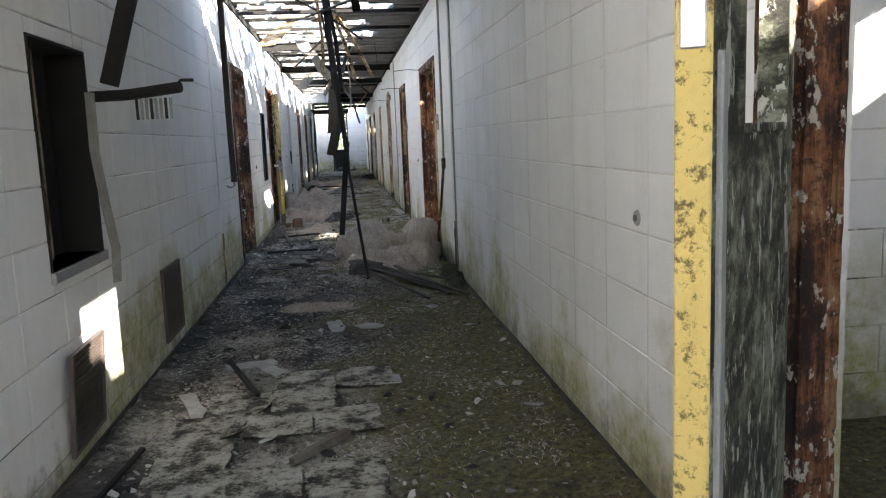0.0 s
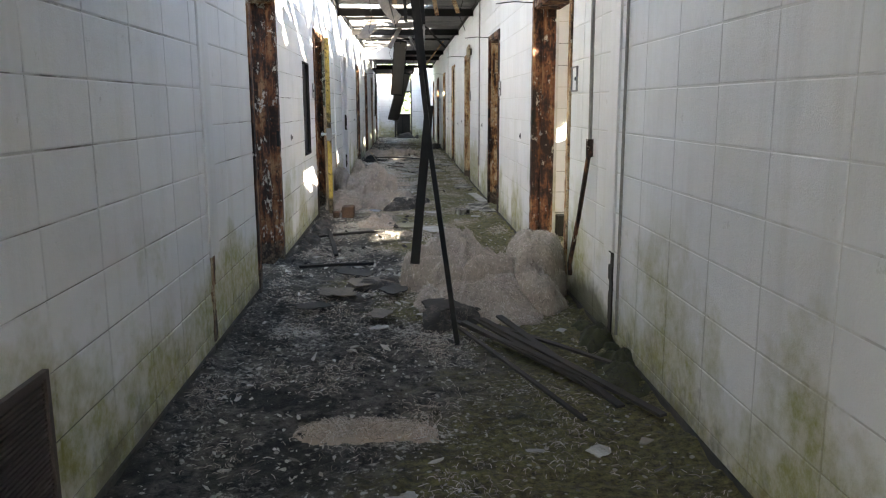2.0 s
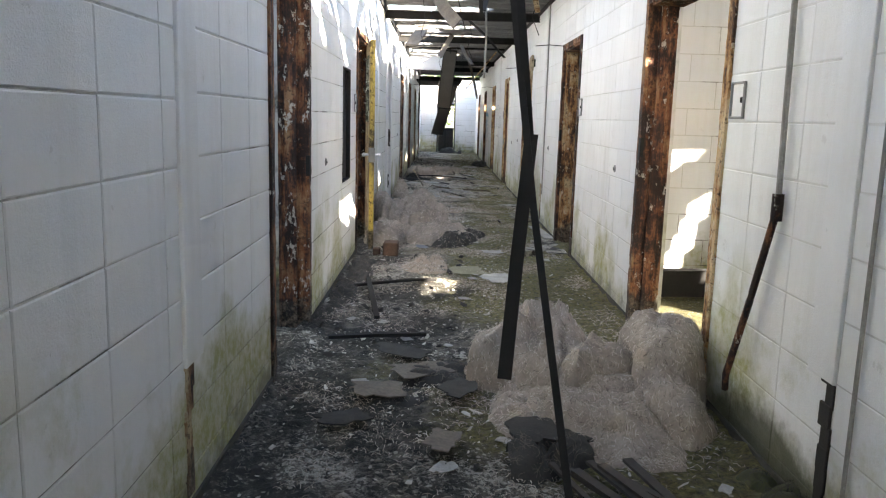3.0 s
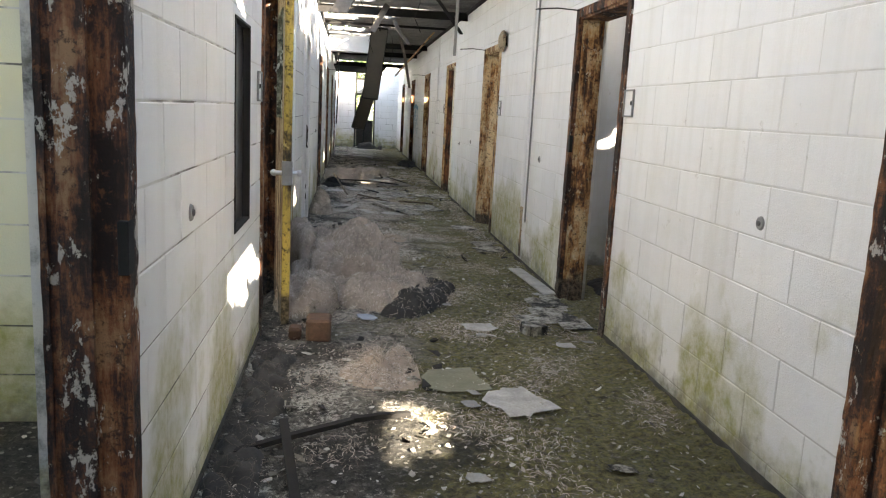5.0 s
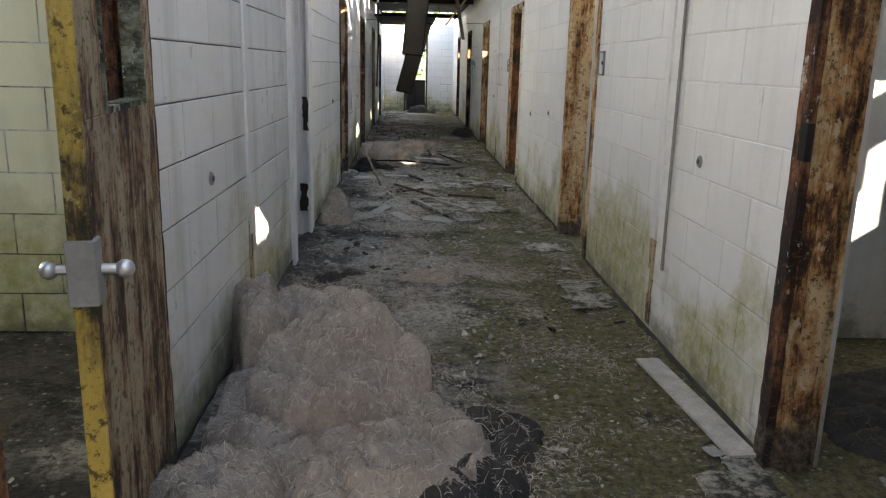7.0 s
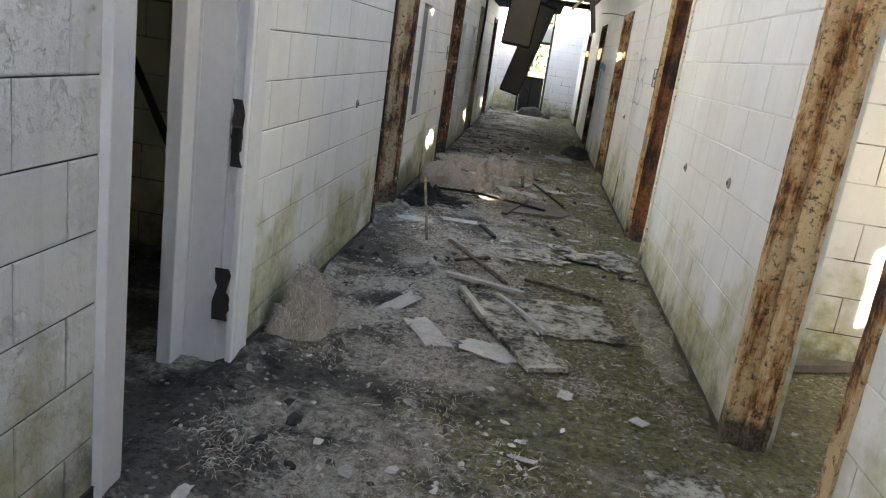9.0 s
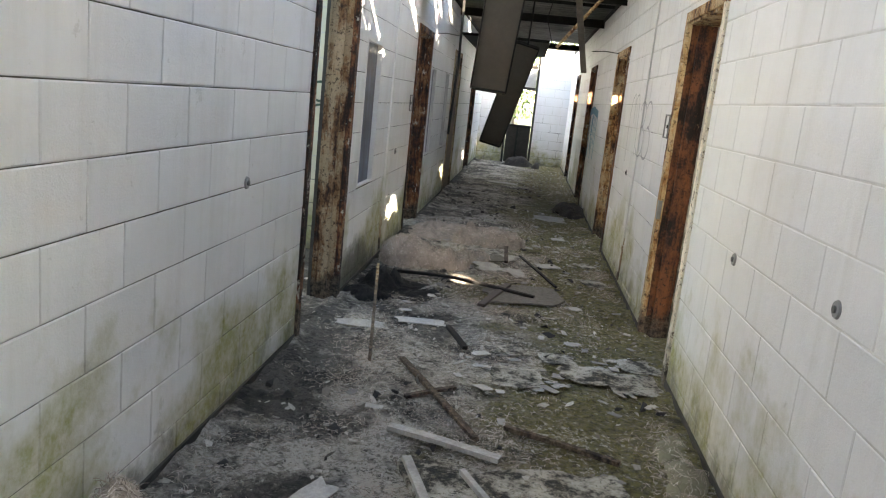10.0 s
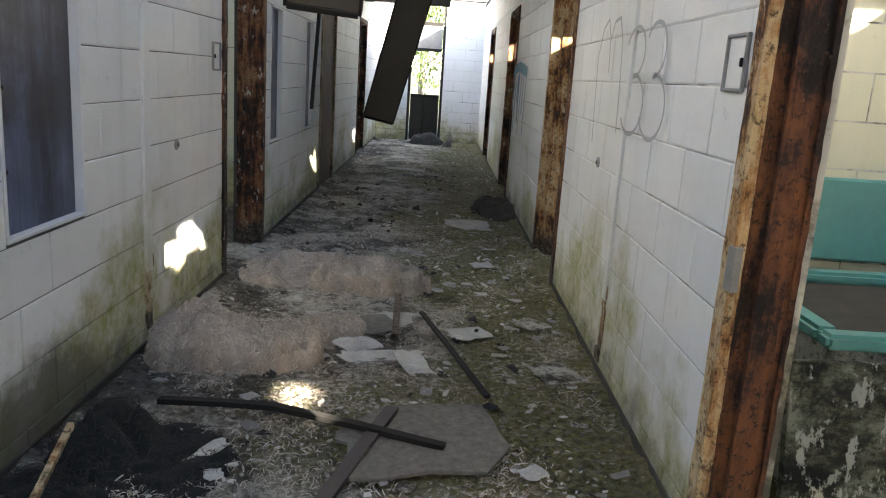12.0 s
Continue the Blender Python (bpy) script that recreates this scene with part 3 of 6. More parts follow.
def roof_sheet(name, x0, x1, label):
    step = 0.075
    bm = bmesh.new()
    cols = int(round((x1 - x0) / step))
    rows = int(round((Y1 + 0.4 - (Y0 - 0.2)) / step))
    cache = {}
    rise = [0.018 * noise.noise((j * 3.7, 0.5, 2.0)) for j in range(rows)]
    def vert(i, j, row):
        if (i, j, row) not in cache:
            x, y = x0 + i * step, Y0 - 0.2 + j * step
            w = 0.03 if 0 < i < cols and 0 < j < rows else 0
            y += 0.004 if row == j else -0.004
            cache[i, j, row] = bm.verts.new((x + w * noise.noise((x * 9, y * 9, 1)), y + 0.3 * w * noise.noise((x * 9, row * 3.1, 5)), H + 0.03 + rise[row]))
        return cache[i, j, row]
    for i in range(cols):
        for j in range(rows):
            if not roof_open(x0 + (i + 0.5) * step, Y0 - 0.2 + (j + 0.5) * step):
                bm.faces.new((vert(i, j, j), vert(i, j + 1, j), vert(i + 1, j + 1, j), vert(i + 1, j, j)))
    solid = bmesh.ops.extrude_face_region(bm, geom=list(bm.faces))
    for v in solid["geom"]:
        if isinstance(v, bmesh.types.BMVert):
            v.co.z += 0.05
    bmesh.ops.recalc_face_normals(bm, faces=list(bm.faces))
    return tagged(part(name, bm, ROOF_DECK), label, "ceiling", kind="structure")


roof_sheet("ceiling", -W - T, W + T, "broken roof deck of weathered boards with holes open to the sky")
roof_sheet("ceiling_left", -DEEP - 0.2, -W - T, "broken roof deck over side rooms")
roof_sheet("ceiling_right", W + T, DEEP + 0.2, "broken roof deck over side rooms")

# ---- setting: door frames, windows, cover strips ----
def rough_strip(bm, xa, xb, ya, yb, z0, z1, amp=0.0025, rows=44):
    """An upright strip whose edges are eaten by rust."""
    rings = []
    for k in range(rows + 1):
        z = z0 + (z1 - z0) * k / rows
        ring = []
        for i, (x, y) in enumerate(((xa, ya), (xb, ya), (xb, yb), (xa, yb))):
            w = amp * (1.0 + 1.2 * max(0.0, 1 - z / 0.35))
            ring.append(bm.verts.new((x + w * noise.noise((x * 40, y * 40 + i, z * 16)), y + 1.6 * w * noise.noise((x * 40 + 9, y * 40 + i, z * 21)), z)))
        rings.append(ring)
    for a, b in zip(rings, rings[1:]):
        for k in range(4):
            bm.faces.new((a[k], a[(k + 1) % 4], b[(k + 1) % 4], b[k]))
    bm.faces.new(rings[0][::-1])
    bm.faces.new(rings[-1])


def jamb(frame_ob, side, y, toward, mat, top=DOOR_H, face=0.05):
    """One upright of a pressed steel frame at the opening's edge y; toward is the way into the opening along y."""
    strip_mat, return_mat = mat if isinstance(mat, tuple) else (mat, mat)
    x0, x1 = W - 0.014, W + (T + 0.014 if strip_mat == WHITE_STEEL else 0.172)
    amp = 0.0 if strip_mat == WHITE_STEEL else 0.0028
    for name, m, strips in (("jamb_face", strip_mat, ((x0, x0 + 0.016, -face, 0.02), (x0 + 0.016, x0 + 0.032, 0.008, 0.02))),
                            ("jamb", return_mat, ((x1 - 0.016, x1, -face, 0.02), (x0 + 0.032, x1 - 0.016, 0.002, 0.016), (W + 0.062, W + 0.13, 0.016, 0.034)))):
        bm = bmesh.new()
        for a, b, lo, hi in strips:
            ya, yb = sorted((y + toward * lo, y + toward * hi))
            xa, xb = sorted((side * a, side * b))
            rough_strip(bm, xa, xb, ya, yb, 0, top, amp)
        bmesh.ops.recalc_face_normals(bm, faces=list(bm.faces))
        part(name, bm, m, frame_ob)


def door_frame(n, side, a, b, near, far, label, base=None):
    f = tagged(new(f"door_{n}"), label, "door frame", kind="structure")
    jamb(f, side, a, 1, near)
    jamb(f, side, b, -1, far)
    bm = bmesh.new()
    for lo, hi, z0, z1 in ((W - 0.014, W + 0.002, DOOR_H - 0.005, DOOR_H + 0.055), (W + T - 0.002, W + T + 0.014, DOOR_H - 0.005, DOOR_H + 0.055), (W + 0.002, W + T - 0.002, DOOR_H - 0.02, DOOR_H - 0.003)):
        xa, xb = sorted((side * lo, side * hi))
        box(bm, xa, xb, a - 0.05, b + 0.05, z0, z1) if z1 > DOOR_H else box(bm, xa, xb, a + 0.02, b - 0.02, z0, z1)
    bevelled(bm, 0.002)
    part("head", bm, far[0] if isinstance(far, tuple) else far, f)
    return f


RUSTY = "rusted steel door frame with flaking paint"
OLD_BROWN, OLD_TAN, RED = (RUST, RUST), (RUST_TAN, RUST_TAN), (RUST_TAN, DARK_RED)
L_LOOK = [(RUST, RUST_FLAKED), OLD_BROWN, (WHITE_STEEL, WHITE_STEEL), (RUST, (RUST, RUST_BROWN)), OLD_BROWN, (RUST_BROWN, RUST_BROWN), OLD_BROWN, OLD_BROWN]
R_LOOK = [(RUST, RUST_FLAKED), (RUST_TAN, RUST), (RUST, (RUST, RUST_TAN)), OLD_TAN, (CREAM_STEEL, RED), (RUST, RUST_TAN), OLD_BROWN, OLD_BROWN]
n = 0
for side, doors, looks in ((-1, L_DOORS, L_LOOK), (1, R_DOORS, R_LOOK)):
    for (a, b), (m0, m1) in zip(doors, looks):
        n += 1
        door_frame(n, side, a, b, m0, m1, "white painted steel door frame with peeling lower end" if m0 == WHITE_STEEL else RUSTY)

for side, y, z in ((1, 21.60, 0.85), (1, 14.08, 1.15), (1, 10.72, 1.15), (-1, 10.40, 1.0)):
    xa, xb = sorted((side * (W - 0.0175), side * (W + 0.006)))
    tagged(one_box("strike_plate", GREY_STEEL if y > 20 else DARK_STEEL, (xa, xb, y - 0.018, y + 0.028, z - 0.06, z + 0.06), bevel=0.002), "worn steel strike plate on a rusted door frame", "strike plate", group="strike plates")

# windows of the cells: a thin steel frame and a dark pane set back in the opening
for n, (a, b, c, d) in enumerate(L_WINDOWS):
    w = tagged(new(f"window_{n + 1}"), "dark vision window set in the block wall" if n else "empty dark window opening with a stained frame", "window", kind="structure")
    bm = bmesh.new()
    for p, q, r, s in ((a, b, c, c + 0.012), (a, b, d - 0.012, d), (a, a + 0.012, c + 0.012, d - 0.012), (b - 0.012, b, c + 0.012, d - 0.012)):
        box(bm, -W - T, -W + 0.006, p, q, r, s)
    bevelled(bm, 0.002)
    part("window_frame", bm, DARK_STEEL if n < 2 else STRIP_WHITE, w)
    bm = bmesh.new()
    box(bm, -W - 0.04, -W - 0.03, a + 0.012, b - 0.012, c + 0.012, d - 0.012)
    if n:
        part("pane", bm, SOOT_PANE if n == 1 else DARK_PANE, w, "dark blue-grey steel pane with bolts")
        for k in range(3):
            one_box("bolt", DARK_STEEL, (-W - 0.032, -W - 0.022, a + 0.06, a + 0.075, c + 0.2 + 0.25 * k, c + 0.215 + 0.25 * k), w)
    else:
        bm.free()
        # added sheet: its near-black colour stands in for the dark room beyond
        one_box("backing_board", ROT_AND_DARK, (-W - 0.175, -W - 0.16, a + 0.012, b - 0.012, c + 0.012, d - 0.012), w, "added dark sheet standing in for the dark room behind the opening")
        one_box("mullion", RUST_BROWN, (-W - 0.16, -W - 0.12, a + 0.34, a + 0.38, c + 0.012, d - 0.012), w)
        one_box("sill", GREY_STEEL, (-W - 0.19, -W + 0.02, a - 0.01, b + 0.01, c - 0.03, c + 0.012), w)

# cover strips over the movement joints, rotted away near the floor
for side in (-1, 1):
    for y, low in ((8.15, 0.5), (15.45, 0.52), (22.95, 0.36)):
        bm = bmesh.new()
        xa, xb = sorted((side * (W - 0.012), side * (W + 0.004)))
        box(bm, xa, xb, y, y + (0.17 if y < 10 else 0.07), low, H - 0.01)
        bevelled(bm, 0.003)
        tagged(part("trim", bm, STRIP_WHITE), "white painted cover strip over a wall joint", "trim", kind="structure")
        bm = bmesh.new()
        rng = random.Random(int(y) + side)
        for k in range(7):
            z = 0.06 + k * low / 7
            xa, xb = sorted((side * (W - 0.004 - rng.random() * 0.006), side * (W + 0.004)))
            o = rng.uniform(-0.01, 0.02)
            box(bm, xa, xb, y + o, y + 0.05 + o + rng.random() * 0.03, z, z + low / 7 + 0.01)
        bevelled(bm, 0.003)
        tagged(part("trim", bm, ROT_AND_DARK if side > 0 and y < 10 else RUST_BROWN), "rotten blackened foot of a joint strip", "trim", kind="structure")

# top plate along the wall heads
for side in (-1, 1):
    xa, xb = sorted((side * (W - 0.02), side * (W + 0.03)))
    one = one_box("trim", DARK_STEEL, (xa, xb, Y0, Y1, H - 0.055, H - 0.003))
    tagged(one, "dark steel edge along the wall head", "trim", kind="structure")

# ---- far end: glazed door frame and greenery ----
end_door = tagged(new("door_30"), "dark metal end door with a glazed upper half", "door", kind="structure")
for x in (-0.42, -0.12, 0.22):
    one_box("mullion", DARK_STEEL, (x, x + 0.05, Y1 + 0.02, Y1 + 0.1, 0, H - 0.1 if x != -0.12 else 0.9), end_door)
for z in (0.86, 1.75, 2.25):
    one_box("rail", DARK_STEEL, (-0.36, 0.21, Y1 + 0.03, Y1 + 0.09, z, z + 0.06), end_door)
one_box("panel", ROT_AND_DARK, (-0.36, 0.21, Y1 + 0.05, Y1 + 0.08, 0.02, 0.86), end_door)
one_box("panel", GREY_STEEL, (-0.36, 0.21, Y1 + 0.05, Y1 + 0.08, 1.81, 2.25), end_door)


def tree(x, y, height, spread, seed):
    rng = random.Random(seed)
    t = empty("tree", x, y, -0.06, label="leafy green tree behind the building", category="tree", group="trees outside")
    bm = bmesh.new()
    pts = [(0.05 * math.sin(k), 0.05 * math.cos(2 * k), height * 0.6 * k / 5) for k in range(6)]
    for p, q, r in zip(pts, pts[1:], (0.13, 0.11, 0.09, 0.07, 0.05)):
        tube(bm, [p, q], r, 7)
    tips = []
    for k in range(9):
        a, z = rng.uniform(0, 6.28), height * rng.uniform(0.25, 0.6)
        end = (spread * math.cos(a) * 0.7, spread * math.sin(a) * 0.7, z + rng.uniform(0.3, 1.2))
        tube(bm, [(0, 0, z), tuple(0.5 * c + 0.5 * d for c, d in zip((0, 0, z + 0.3), end)), end], 0.03, 5)
        tips.append(end)
    part("trunk", bm, WOOD_OLD, t)
    bm = bmesh.new()
    for k in range(1500):
        cx, cy, cz = rng.choice(tips)
        c = Vector((cx + rng.gauss(0, spread * 0.35), cy + rng.gauss(0, spread * 0.35), max(0.15, cz + rng.gauss(0, height * 0.17))))
        m = Matrix.LocRotScale(c, Euler((rng.uniform(0, 3), rng.uniform(0, 3), rng.uniform(0, 6))), None)
        s = rng.uniform(0.05, 0.11)
        vs = [bm.verts.new(m @ Vector(v)) for v in ((-s, 0, 0), (0, -s * 0.45, s * 0.15), (s, 0, 0), (0, s * 0.45, s * 0.15))]
        bm.faces.new(vs)
    tagged(part("crown", bm, LEAF, t), kind="stuff")


for k, (x, y, h, s) in enumerate(((-1.6, 40.5, 4.5, 1.6), (0.6, 41.5, 5.0, 1.8), (2.5, 40.0, 3.6, 1.4), (-0.4, 44.0, 6.0, 2.2), (-3.4, 43, 5.5, 2.0))):
    tree(x, y, h, s, 50 + k)

# ---- doors left in their frames ----
def steel_door(name, hinge, free, mats, label, window=True, plate=True):
    """A hollow steel door from hinge to free edge (x, y), standing ajar."""
    h, e = Vector((*hinge, 0.02)), Vector((*free, 0.02))
    way = e - h
    width, turn = way.length, math.degrees(math.atan2(way.y, way.x))
    d = empty(name, *h, label=label, category="door")
    d.rotation_euler = (0, 0, radians(turn))
    face, edge = mats
    t = 0.022
    z1 = 1.98
    bm = bmesh.new()
    pieces = [(0.0, width - 0.006, 0.0, 1.22)]
    if window:
        pieces += [(0, 0.14, 1.22, z1), (width - 0.2, width - 0.006, 1.22, z1), (0.14, width - 0.2, 1.86, z1)]
    else:
        pieces = [(0.0, width - 0.006, 0.0, z1)]
    for a, b, c, e2 in pieces:
        box(bm, a, b, -t, t, c, e2)
    bevelled(bm, 0.002)
    part("leaf", bm, face, d)
    one_box("edge_strip", edge, (width - 0.006, width, -t - 0.002, t + 0.002, 0, z1), d, "worn yellow-painted door edge")
    if window:
        bm = bmesh.new()
        for a, b, c, e2 in ((0.14, 0.155, 1.22, 1.86), (width - 0.215, width - 0.2, 1.22, 1.86), (0.155, width - 0.215, 1.22, 1.235), (0.155, width - 0.215, 1.845, 1.86)):
            box(bm, a, b, -t - 0.006, t + 0.006, c, e2)
        part("window_bead", bm, PEEL_GREEN, d)
    return d, width


r0, w0 = steel_door("door_leaf", (1.04, 2.94), (0.517, 2.27), (PEEL_GREEN, RUST_YELLOW), "green peeling steel door standing ajar with a yellow edge")
for z in (1.33,):
    one_box("strike_plate", BRIGHT_STEEL, (w0 - 0.001, w0 + 0.004, -0.017, 0.017, z, z + 0.17), r0, "bright metal latch plate")
    one_box("latch_bolt", GREY_STEEL, (w0 + 0.002, w0 + 0.008, -0.006, 0.006, z + 0.07, z + 0.11), r0)
one_box("edge_channel", GREY_STEEL, (w0 - 0.075, w0 - 0.04, -0.03, 0.03, 0.55, 1.33), r0, "dull grey metal channel")
l3, w3 = steel_door("door_leaf", (-1.02, 14.03), (-0.9, 13.22), (RUST_BROWN, OLIVE_EDGE), "brown rusted steel door standing ajar with a chain-marked yellow edge")
lock = one_box("lock_case", GREY_STEEL, (w3 - 0.05, w3 + 0.006, -0.03, 0.03, 0.84, 0.98), l3, "worn steel lock plate")
for s in (-1, 1):
    bm = bmesh.new()
    bmesh.ops.create_uvsphere(bm, u_segments=14, v_segments=8, radius=0.02)
    part("knob", bm, BRIGHT_STEEL, l3, "tarnished chrome door knob", pose(w3 - 0.04, s * 0.075, 0.91), True)
    bm = bmesh.new()
    tube(bm, [(w3 - 0.04, s * 0.024, 0.91), (w3 - 0.04, s * 0.07, 0.91)], 0.012, 10)
    part("spindle", bm, BRIGHT_STEEL, l3)

l7, w7 = steel_door("door_leaf", (-1.06, 28.85), (-1.06, 27.96), (WOOD_BROWN, WOOD_BROWN), "closed brown wooden door in the corridor wall", window=False)

# white frame of the dark room: inner white post, burnt lock
post = tagged(new("door_post"), "white steel door post with a burnt lock hole", "door post")
one_box("post", WHITE_STEEL, (-1.30, -1.24, 17.72, 17.83, 0, H - 0.05), post)
one_box("face", WHITE_STEEL, (-1.044, -1.018, 17.80, 17.98, 0.0, 2.1), post)


def jagged_patch(name, x0, x1, z0, z1, mat, parent, label):
    """A burnt or broken place with a ragged outline, a few millimetres deep."""
    n = 9
    bm = bmesh.new()
    out = [bm.verts.new((x0 + rng.uniform(-0.012, 0.012), 17.794, z0 + (z1 - z0) * k / n)) for k in range(n + 1)]
    out += [bm.verts.new((x1 + rng.uniform(-0.012, 0.012), 17.794, z1 - (z1 - z0) * k / n)) for k in range(n + 1)]
    made = bmesh.ops.extrude_face_region(bm, geom=[bm.faces.new(out)])["geom"]
    bmesh.ops.translate(bm, verts=[v for v in made if isinstance(v, bmesh.types.BMVert)], vec=(0, 0.0085, 0))
    bmesh.ops.recalc_face_normals(bm, faces=list(bm.faces))
    return part(name, bm, mat, parent, label)


jagged_patch("burnt_lock", -1.075, -1.032, 0.84, 1.1, ROT_AND_DARK, post, "burnt black lock hole")
jagged_patch("broken_foot", -1.10, -1.045, 0.2, 0.42, ROT_AND_DARK, post, "broken blackened foot")
one_box("padlock", DARK_STEEL, (-1.068, -1.03, 17.775, 17.80, 0.9, 1.0), post, "blackened padlock", 0.006)
tagged(one_box("trim", WHITE_STEEL, (-1.045, -1.0, 16.80, 16.91, 0, H - 0.06)), "white painted steel strip at the opening", "trim", kind="structure")

# ---- small things on the walls ----
def bumper(side, y, z):
    b = empty("wall_bumper", side * (W - 0.001), y, z, label="small round grey rubber door stop on the wall", category="door stop", group="wall bumpers")
    for name, r, d, mat in (("flange", 0.028, 0.007, GREY_STEEL), ("rubber", 0.012, 0.013, RUBBER)):
        bm = bmesh.new()
        bmesh.ops.create_cone(bm, cap_ends=True, segments=18, radius1=r, radius2=r * 0.85, depth=d)
        bmesh.ops.rotate(bm, verts=bm.verts, matrix=Matrix.Rotation(-side * math.pi / 2, 3, "Y"))
        bmesh.ops.translate(bm, verts=bm.verts, vec=(-side * d / 2, 0, 0))
        part(name, bm, mat, b, smooth=False)


for side, y, z in ((1, 3.77, 0.96), (1, 11.43, 0.97), (1, 14.97, 0.98), (1, 18.73, 0.96), (1, 19.78, 0.89), (1, 23.44, 0.93), (-1, 11.12, 0.98), (-1, 19.68, 0.98), (-1, 23.38, 0.89), (-1, 14.77, 0.9)):
    bumper(side, y, z)


def switch_frame(side, y, z):
    w, h = 0.15, 0.155
    s = empty("switch_box", side * (W - 0.002), y, z, label="grey metal switch box frame with its cover missing", category="switch box", group="switch boxes")
    bm = bmesh.new()
    for a, b, c, d in ((-w / 2, -w / 2 + 0.01, -h / 2, h / 2), (w / 2 - 0.01, w / 2, -h / 2, h / 2), (-w / 2 + 0.01, w / 2 - 0.01, -h / 2, -h / 2 + 0.01), (-w / 2 + 0.01, w / 2 - 0.01, h / 2 - 0.01, h / 2)):
        xa, xb = sorted((0, -side * 0.012))
        box(bm, xa, xb, a, b, c, d)
    bevelled(bm, 0.002)
    part("rim", bm, GREY_STEEL, s)
    xa, xb = sorted((0.0, -side * 0.003))
    one_box("back_plate", STRIP_WHITE, (xa, xb, -w / 2 + 0.01, w / 2 - 0.01, -h / 2 + 0.01, h / 2 - 0.01), s, bevel=0)
    one_box("catch", DARK_STEEL, (xa * 6, xb * 6, -w / 2 + 0.01, -w / 2 + 0.022, -0.012, 0.012), s)


for side, y, z in ((1, 9.17, 1.41), (1, 12.97, 1.43), (1, 21.79, 1.38), (-1, 12.88, 1.41), (-1, 24.04, 1.32), (1, 16.85, 1.4)):
    switch_frame(side, y, z)

# louvred vent plates low on the wall
for y0, y1, z0, z1, lean in ((4.25, 4.68, 0.10, 0.50, 0.03), (5.87, 6.34, 0.12, 0.555, 0.0)):
    v = empty("vent_plate", -W, (y0 + y1) / 2, z0, label="brown metal vent grille low on the block wall", category="vent", group="vent plates")
    w, h = (y1 - y0) / 2, z1 - z0
    bm = bmesh.new()
    for a, b, c, d in ((-w, -w + 0.02, 0, h), (w - 0.02, w, 0, h), (-w + 0.02, w - 0.02, 0, 0.02), (-w + 0.02, w - 0.02, h - 0.02, h)):
        box(bm, 0.001, 0.018, a, b, c, d)
    part("frame", bm, VENT_BROWN, v)
    one_box("backing", VENT_BROWN, (0.0, 0.004, -w + 0.02, w - 0.02, 0.02, h - 0.02), v, bevel=0)
    bm = bmesh.new()
    box(bm, 0.004, 0.011, -w + 0.02, w - 0.02, -0.003, 0.003)
    slat = part("slat", bm, VENT_BROWN, v, at=pose(0, 0, 0.03))
    for k in range(1, 28):
        if 0.03 + 0.0145 * k < h - 0.025:
            o = new("slat", slat.data)
            o.parent, o.matrix_basis = v, pose(0, 0, 0.03 + 0.0145 * k)
    if lean:
        v.rotation_euler = (0, radians(4), radians(2))

bell = empty("alarm_bell", W, 16.74, 2.08, label="rusty round alarm bell on the white wall", category="bell")
bm = bmesh.new()
for r0b, r1b, d0, d1 in ((0.03, 0.03, 0.0, 0.03), (0.11, 0.105, 0.025, 0.05), (0.105, 0.06, 0.05, 0.075)):
    made = bmesh.ops.create_cone(bm, cap_ends=True, segments=28, radius1=r0b, radius2=r1b, depth=d1 - d0)["verts"]
    bmesh.ops.translate(bm, verts=made, vec=(0, 0, (d0 + d1) / 2))
bmesh.ops.rotate(bm, verts=bm.verts, matrix=Matrix.Rotation(-math.pi / 2, 3, "Y"))
part("gong", bm, RUST_BROWN, bell)
one_box("back_box", DARK_STEEL, (-0.03, 0.0, -0.05, 0.05, -0.05, 0.05), bell)

# conduit that has come loose beside the first open room
cnd = empty("conduit", W, 8.7, 0.2, label="thin rusty conduit hanging loose on the wall", category="pipe")
bm = bmesh.new()
tube(bm, [(-0.02, 0.0, 2.5), (-0.02, -0.02, 1.5), (-0.025, -0.06, 0.8)], 0.011)
part("upper_pipe", bm, PIPE_GREY, cnd)
bm = bmesh.new()
tube(bm, [(-0.027, -0.06, 0.8), (-0.05, 0.06, 0.4), (-0.08, 0.14, 0.1), (-0.07, 0.16, 0.03)], 0.014)
part("lower_pipe", bm, RUST, cnd)
bm = bmesh.new()
tube(bm, [(-0.026, -0.058, 0.86), (-0.027, -0.06, 0.76)], 0.021, 10)
part("coupling", bm, RUST, cnd)
for y, z0 in ((8.02, 0.1), (15.3, 0.4)):
    bm = bmesh.new()
    tube(bm, [(W - 0.012, y, z0), (W - 0.012, y, 2.66)], 0.008, 6)
    tagged(part("conduit", bm, PIPE_GREY), "thin grey conduit fixed up the wall", "pipe")

